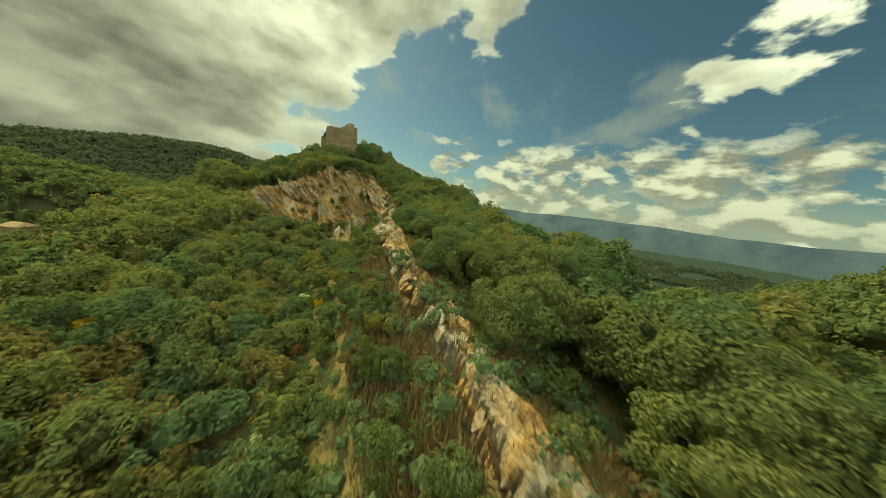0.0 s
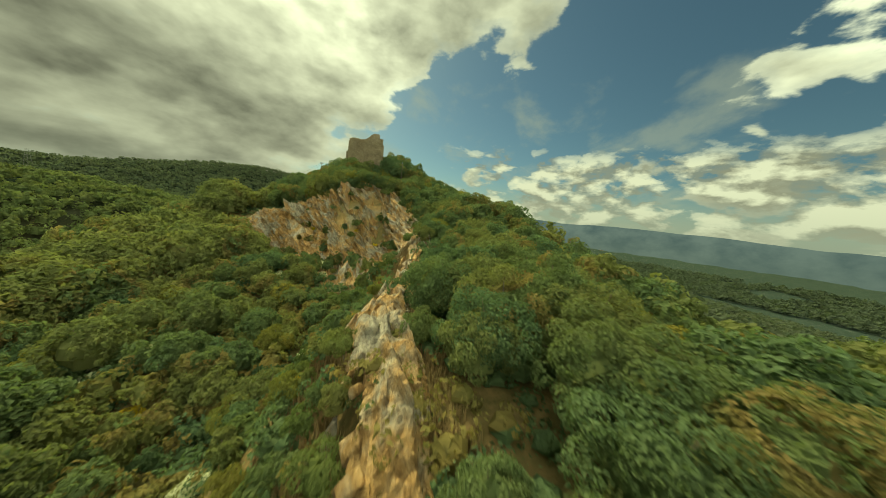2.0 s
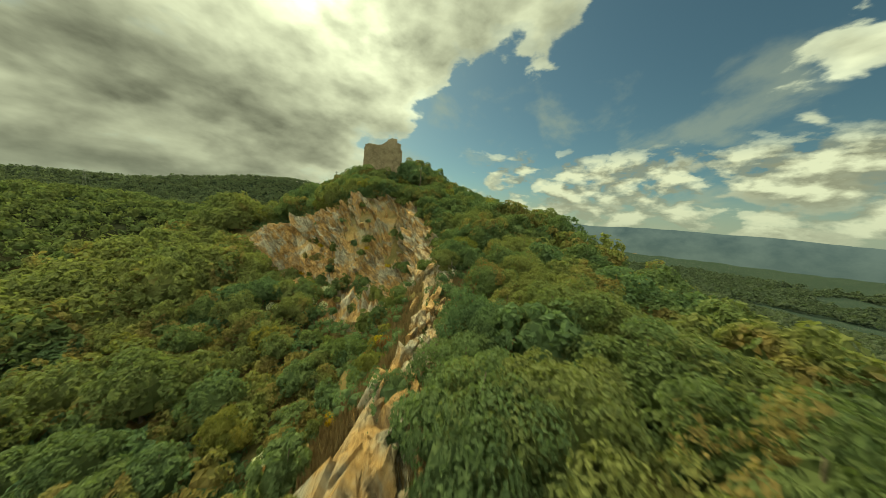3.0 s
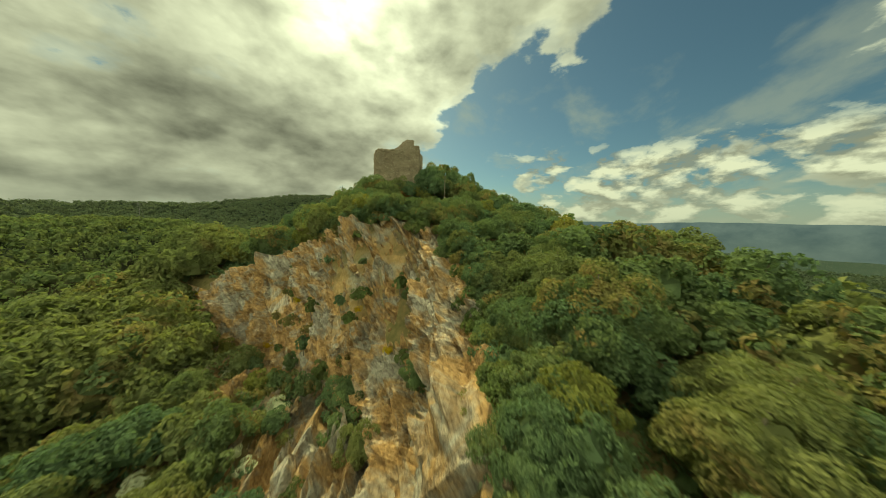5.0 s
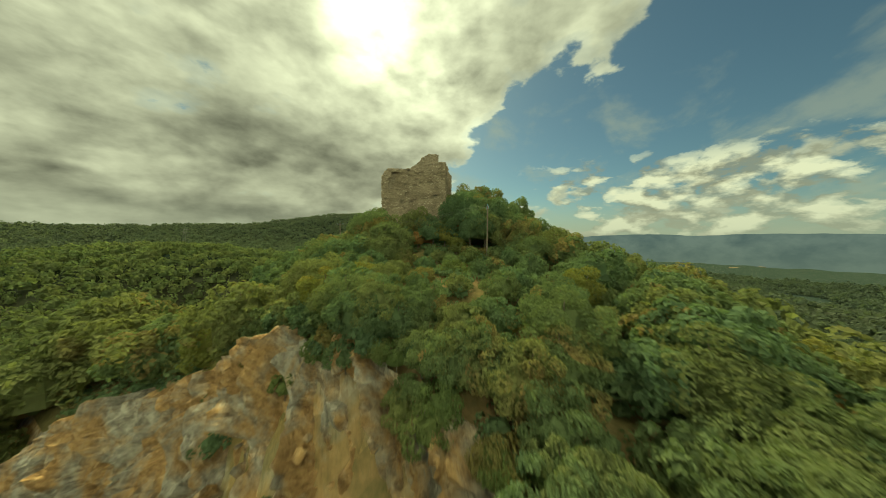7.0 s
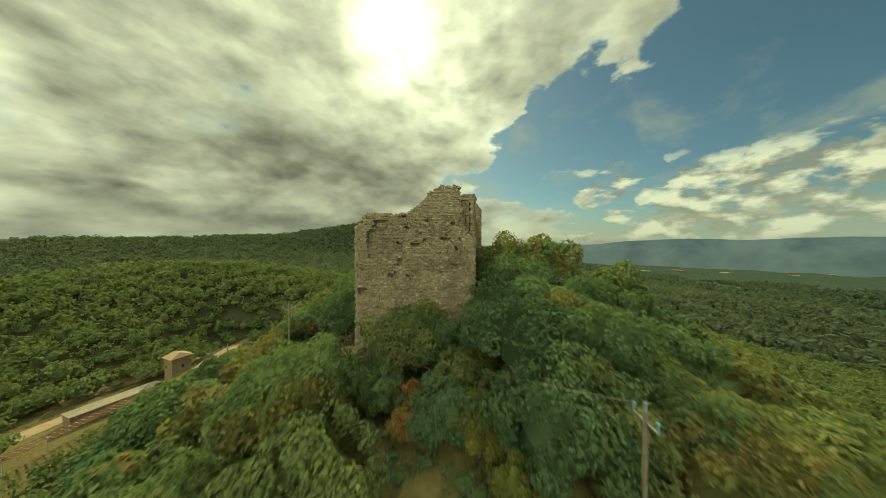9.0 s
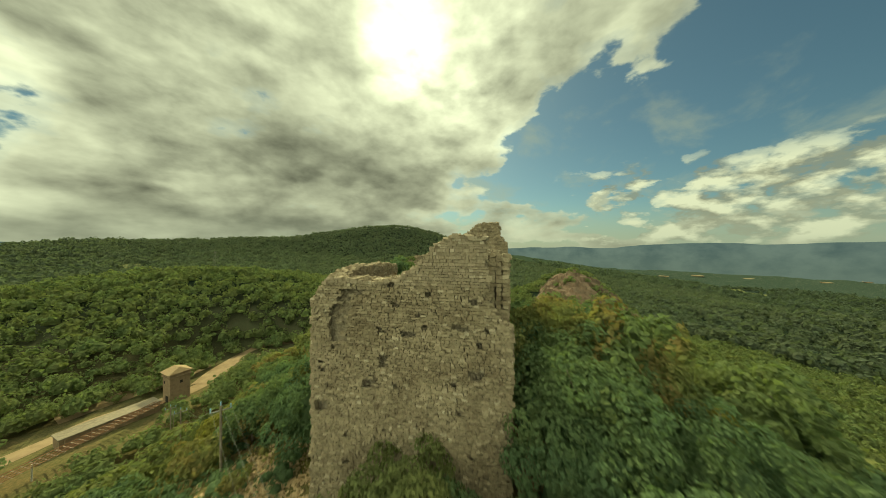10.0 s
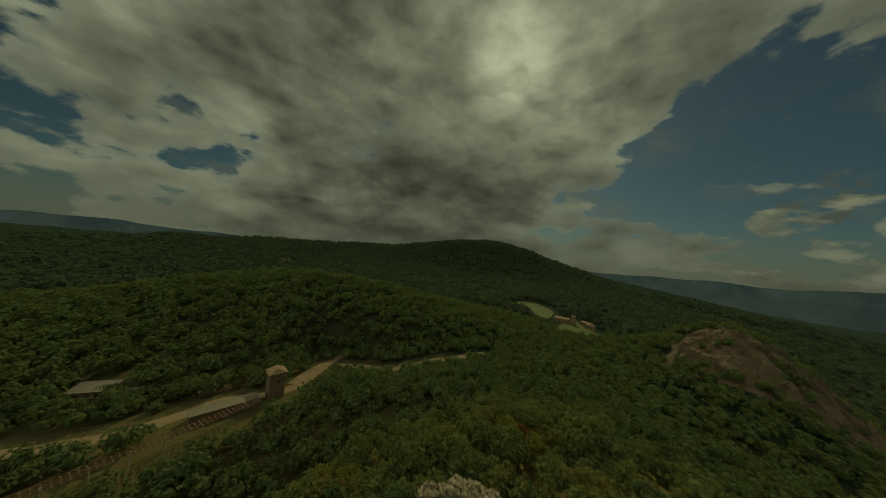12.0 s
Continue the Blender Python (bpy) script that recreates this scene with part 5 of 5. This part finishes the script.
# the broom slope beyond the tower
bx, by = rng.normal(2, 16, 700), rng.normal(190, 30, 700)
joined_plants("broom_slope", "slope of broom in yellow flower", np.stack([bx, by, rng.uniform(0.7, 1.5, 700)], -1), 60, 1.1, 1.2, 0.0, 6, 0.2, leaf_broom, body_steps=5)
# dry tufts on the ruin and the bare slopes
tufts = []
for _ in range(650):
    s, d = rng.uniform(-6, 4.5), rng.uniform(9.4, 19.5)
    tufts.append((place(s, d, 0), float(fill_height(np.array(s), np.array(d)))))
for _ in range(160):  # along the broken wall tops
    s = rng.uniform(-4.2, 4.5)
    tufts.append((place(s, rng.uniform(8.6, 9.4), 0), 62.2 + 1.0 * max(0.0, -s - 1.5) / 3))
for _ in range(120):
    k = rng.uniform(0, 1)
    tufts.append((place(-7.3 + 2.0 * (1 - k), 20.0 - 8.8 * (1 - k), 0), 62.2))
for _ in range(4500):  # beside the rocky spine
    y = rng.uniform(-6, 46)
    x = float(np.interp(y, SPINE_Y, SPINE_X)) + rng.choice([-1, 1]) * rng.uniform(0.5, 4.2)
    tufts.append((Vector((x, y, 0)), float(ground_height(x, y)) + 0.1))
climbers = [make_tree("wall_shrub", "dense green shrub growing inside the ruin", "shrub", 1200, 1.15, 2.6, 0.1, 18, 0.1, leaf_shrub, 2) for _ in range(2)]
for k, (s, d, scale) in enumerate(((-4.8, 12.6, 1.3), (-4.9, 15.0, 1.4), (-3.3, 11.8, 1.1), (-3.2, 14.2, 1.2), (-5.6, 17.4, 1.3), (-2.4, 10.9, 0.75), (-3.6, 17.0, 1.1))):
    q = place(s, d, float(fill_height(np.array(s), np.array(d))) - 0.2)
    m = pose(q.x, q.y, q.z, 0, 0, 77.0 * k)
    ob = climbers[k] if k < 2 else copy_thing(climbers[k % 2], m)
    ob.matrix_basis = m @ Matrix.Diagonal((scale, scale, scale, 1))



def in_view(x, y):
    az = np.degrees(np.arctan2(-(x + 5), y + 25))
    return (az > -72) & (az < 118) | (np.hypot(x + 40, y - 100) < 200)


def flown(x, y):
    return segment_distance(x, y, 2, -30, -52, 120)


def woods(name, label, xs, ys, step, leaves, size, radius, keep, mat):
    x, y = np.meshgrid(np.arange(*xs, step), np.arange(*ys, step), indexing="ij")
    x = (x + rng.uniform(-0.45, 0.45, x.shape) * step).ravel()
    y = (y + rng.uniform(-0.45, 0.45, y.shape) * step).ravel()
    built = (np.hypot(x + 213, y - 130) < 15) | (np.hypot(x + 205, y - 106) < 20) | (segment_distance(x, y, -206, 122, -174, 50) < 7) | (np.hypot(x + 246, y - 57) < 12) | (np.hypot(x + 250, y - 515) < 40) | (np.hypot(x + 64, y - 37) < 10)
    rocky = (np.abs(x + 50) < 60) & (y > 405) & (y < 480) & (rng.random(len(x)) < 0.7)
    ok = keep(x, y) & in_view(x, y) & ~in_field(x, y) & (road_distance(x, y) > 9.5) & ~built & ~rocky
    return joined_plants(name, label, np.stack([x[ok], y[ok], radius * rng.uniform(0.65, 1.35, ok.sum())], -1), leaves, 1.0, 1.9, 0.3, 8, size, mat, 0.3, 0.8, body_steps=10 if leaves > 60 else 6)


woods("near_woods", "oak wood on the slopes", (-150, 100), (-40, 230), 4.8, 170, 0.12, 3.0, lambda x, y: (flown(x, y) > 45) & (flown(x, y) < 100), leaf_wood)
woods("hill_woods", "dense oak wood covering the valley sides", (-330, 240), (-60, 340), 5.9, 110, 0.12, 4.5, lambda x, y: (flown(x, y) >= 100) & (flown(x, y) < 210), leaf_wood)
woods("hill_woods", "dense oak wood covering the hills", (-520, 330), (-100, 640), 6.6, 46, 0.18, 4.6, lambda x, y: (flown(x, y) >= 210) & (np.hypot(x + 30, y - 70) < 480), leaf_wood)
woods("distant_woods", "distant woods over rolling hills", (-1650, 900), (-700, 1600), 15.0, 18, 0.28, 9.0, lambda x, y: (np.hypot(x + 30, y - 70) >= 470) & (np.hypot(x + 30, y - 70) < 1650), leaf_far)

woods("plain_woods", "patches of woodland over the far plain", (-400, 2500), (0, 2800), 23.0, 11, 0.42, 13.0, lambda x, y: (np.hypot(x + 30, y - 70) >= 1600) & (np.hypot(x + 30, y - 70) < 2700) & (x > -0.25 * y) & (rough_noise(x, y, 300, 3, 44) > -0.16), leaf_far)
meadow("bare_patch", "bare ochre earth clearing in the scrub", -64, 37, 11, 6, 30, 0.35, dust)

# dry grass on the ruin's fill
v, f = [], []
for q, z in tufts:
    for _ in range(7):
        a, l = rng.uniform(0, 6.28), rng.uniform(0.1, 0.4)
        ox, oy = rng.uniform(-0.15, 0.15, 2)
        k = len(v)
        c, sn = math.cos(a) * 0.032, math.sin(a) * 0.032
        v += [(q.x + ox - c, q.y + oy - sn, z - 0.3), (q.x + ox + c, q.y + oy + sn, z - 0.3), (q.x + ox + c * 0.3 - sn * 4, q.y + oy + sn * 0.3 + c * 4, z + l), (q.x + ox - c * 0.3 - sn * 4, q.y + oy - sn * 0.3 + c * 4, z + l)]
        f.append([k, k + 1, k + 2, k + 3])
tagged(mesh_object("dry_grass", v, f, straw), "dry straw coloured grass on the rubble", "grass", kind="stuff")

# the single stones of the tower's front, last
protos = []
for _ in range(12):
    v, f = box_mesh([(0, 0, 0)], [(1, 1, 1)], np.eye(3), 0.05)
    me = bpy.data.meshes.new("stone")
    me.from_pydata([tuple(q) for q in v], [], [tuple(int(i) for i in q) for q in f])
    me.materials.append(single_stone)
    protos.append(me)
for parent, cen, siz, ex in stone_jobs:
    turn = math.degrees(math.atan2(ex.y, ex.x))
    for k, (c, sz) in enumerate(zip(cen, siz)):
        ob = new("stone", protos[k % 12])
        ob.parent = parent
        ob.matrix_basis = pose(*c, 0, 0, turn) @ Matrix.Diagonal((*[float(q) for q in sz], 1))
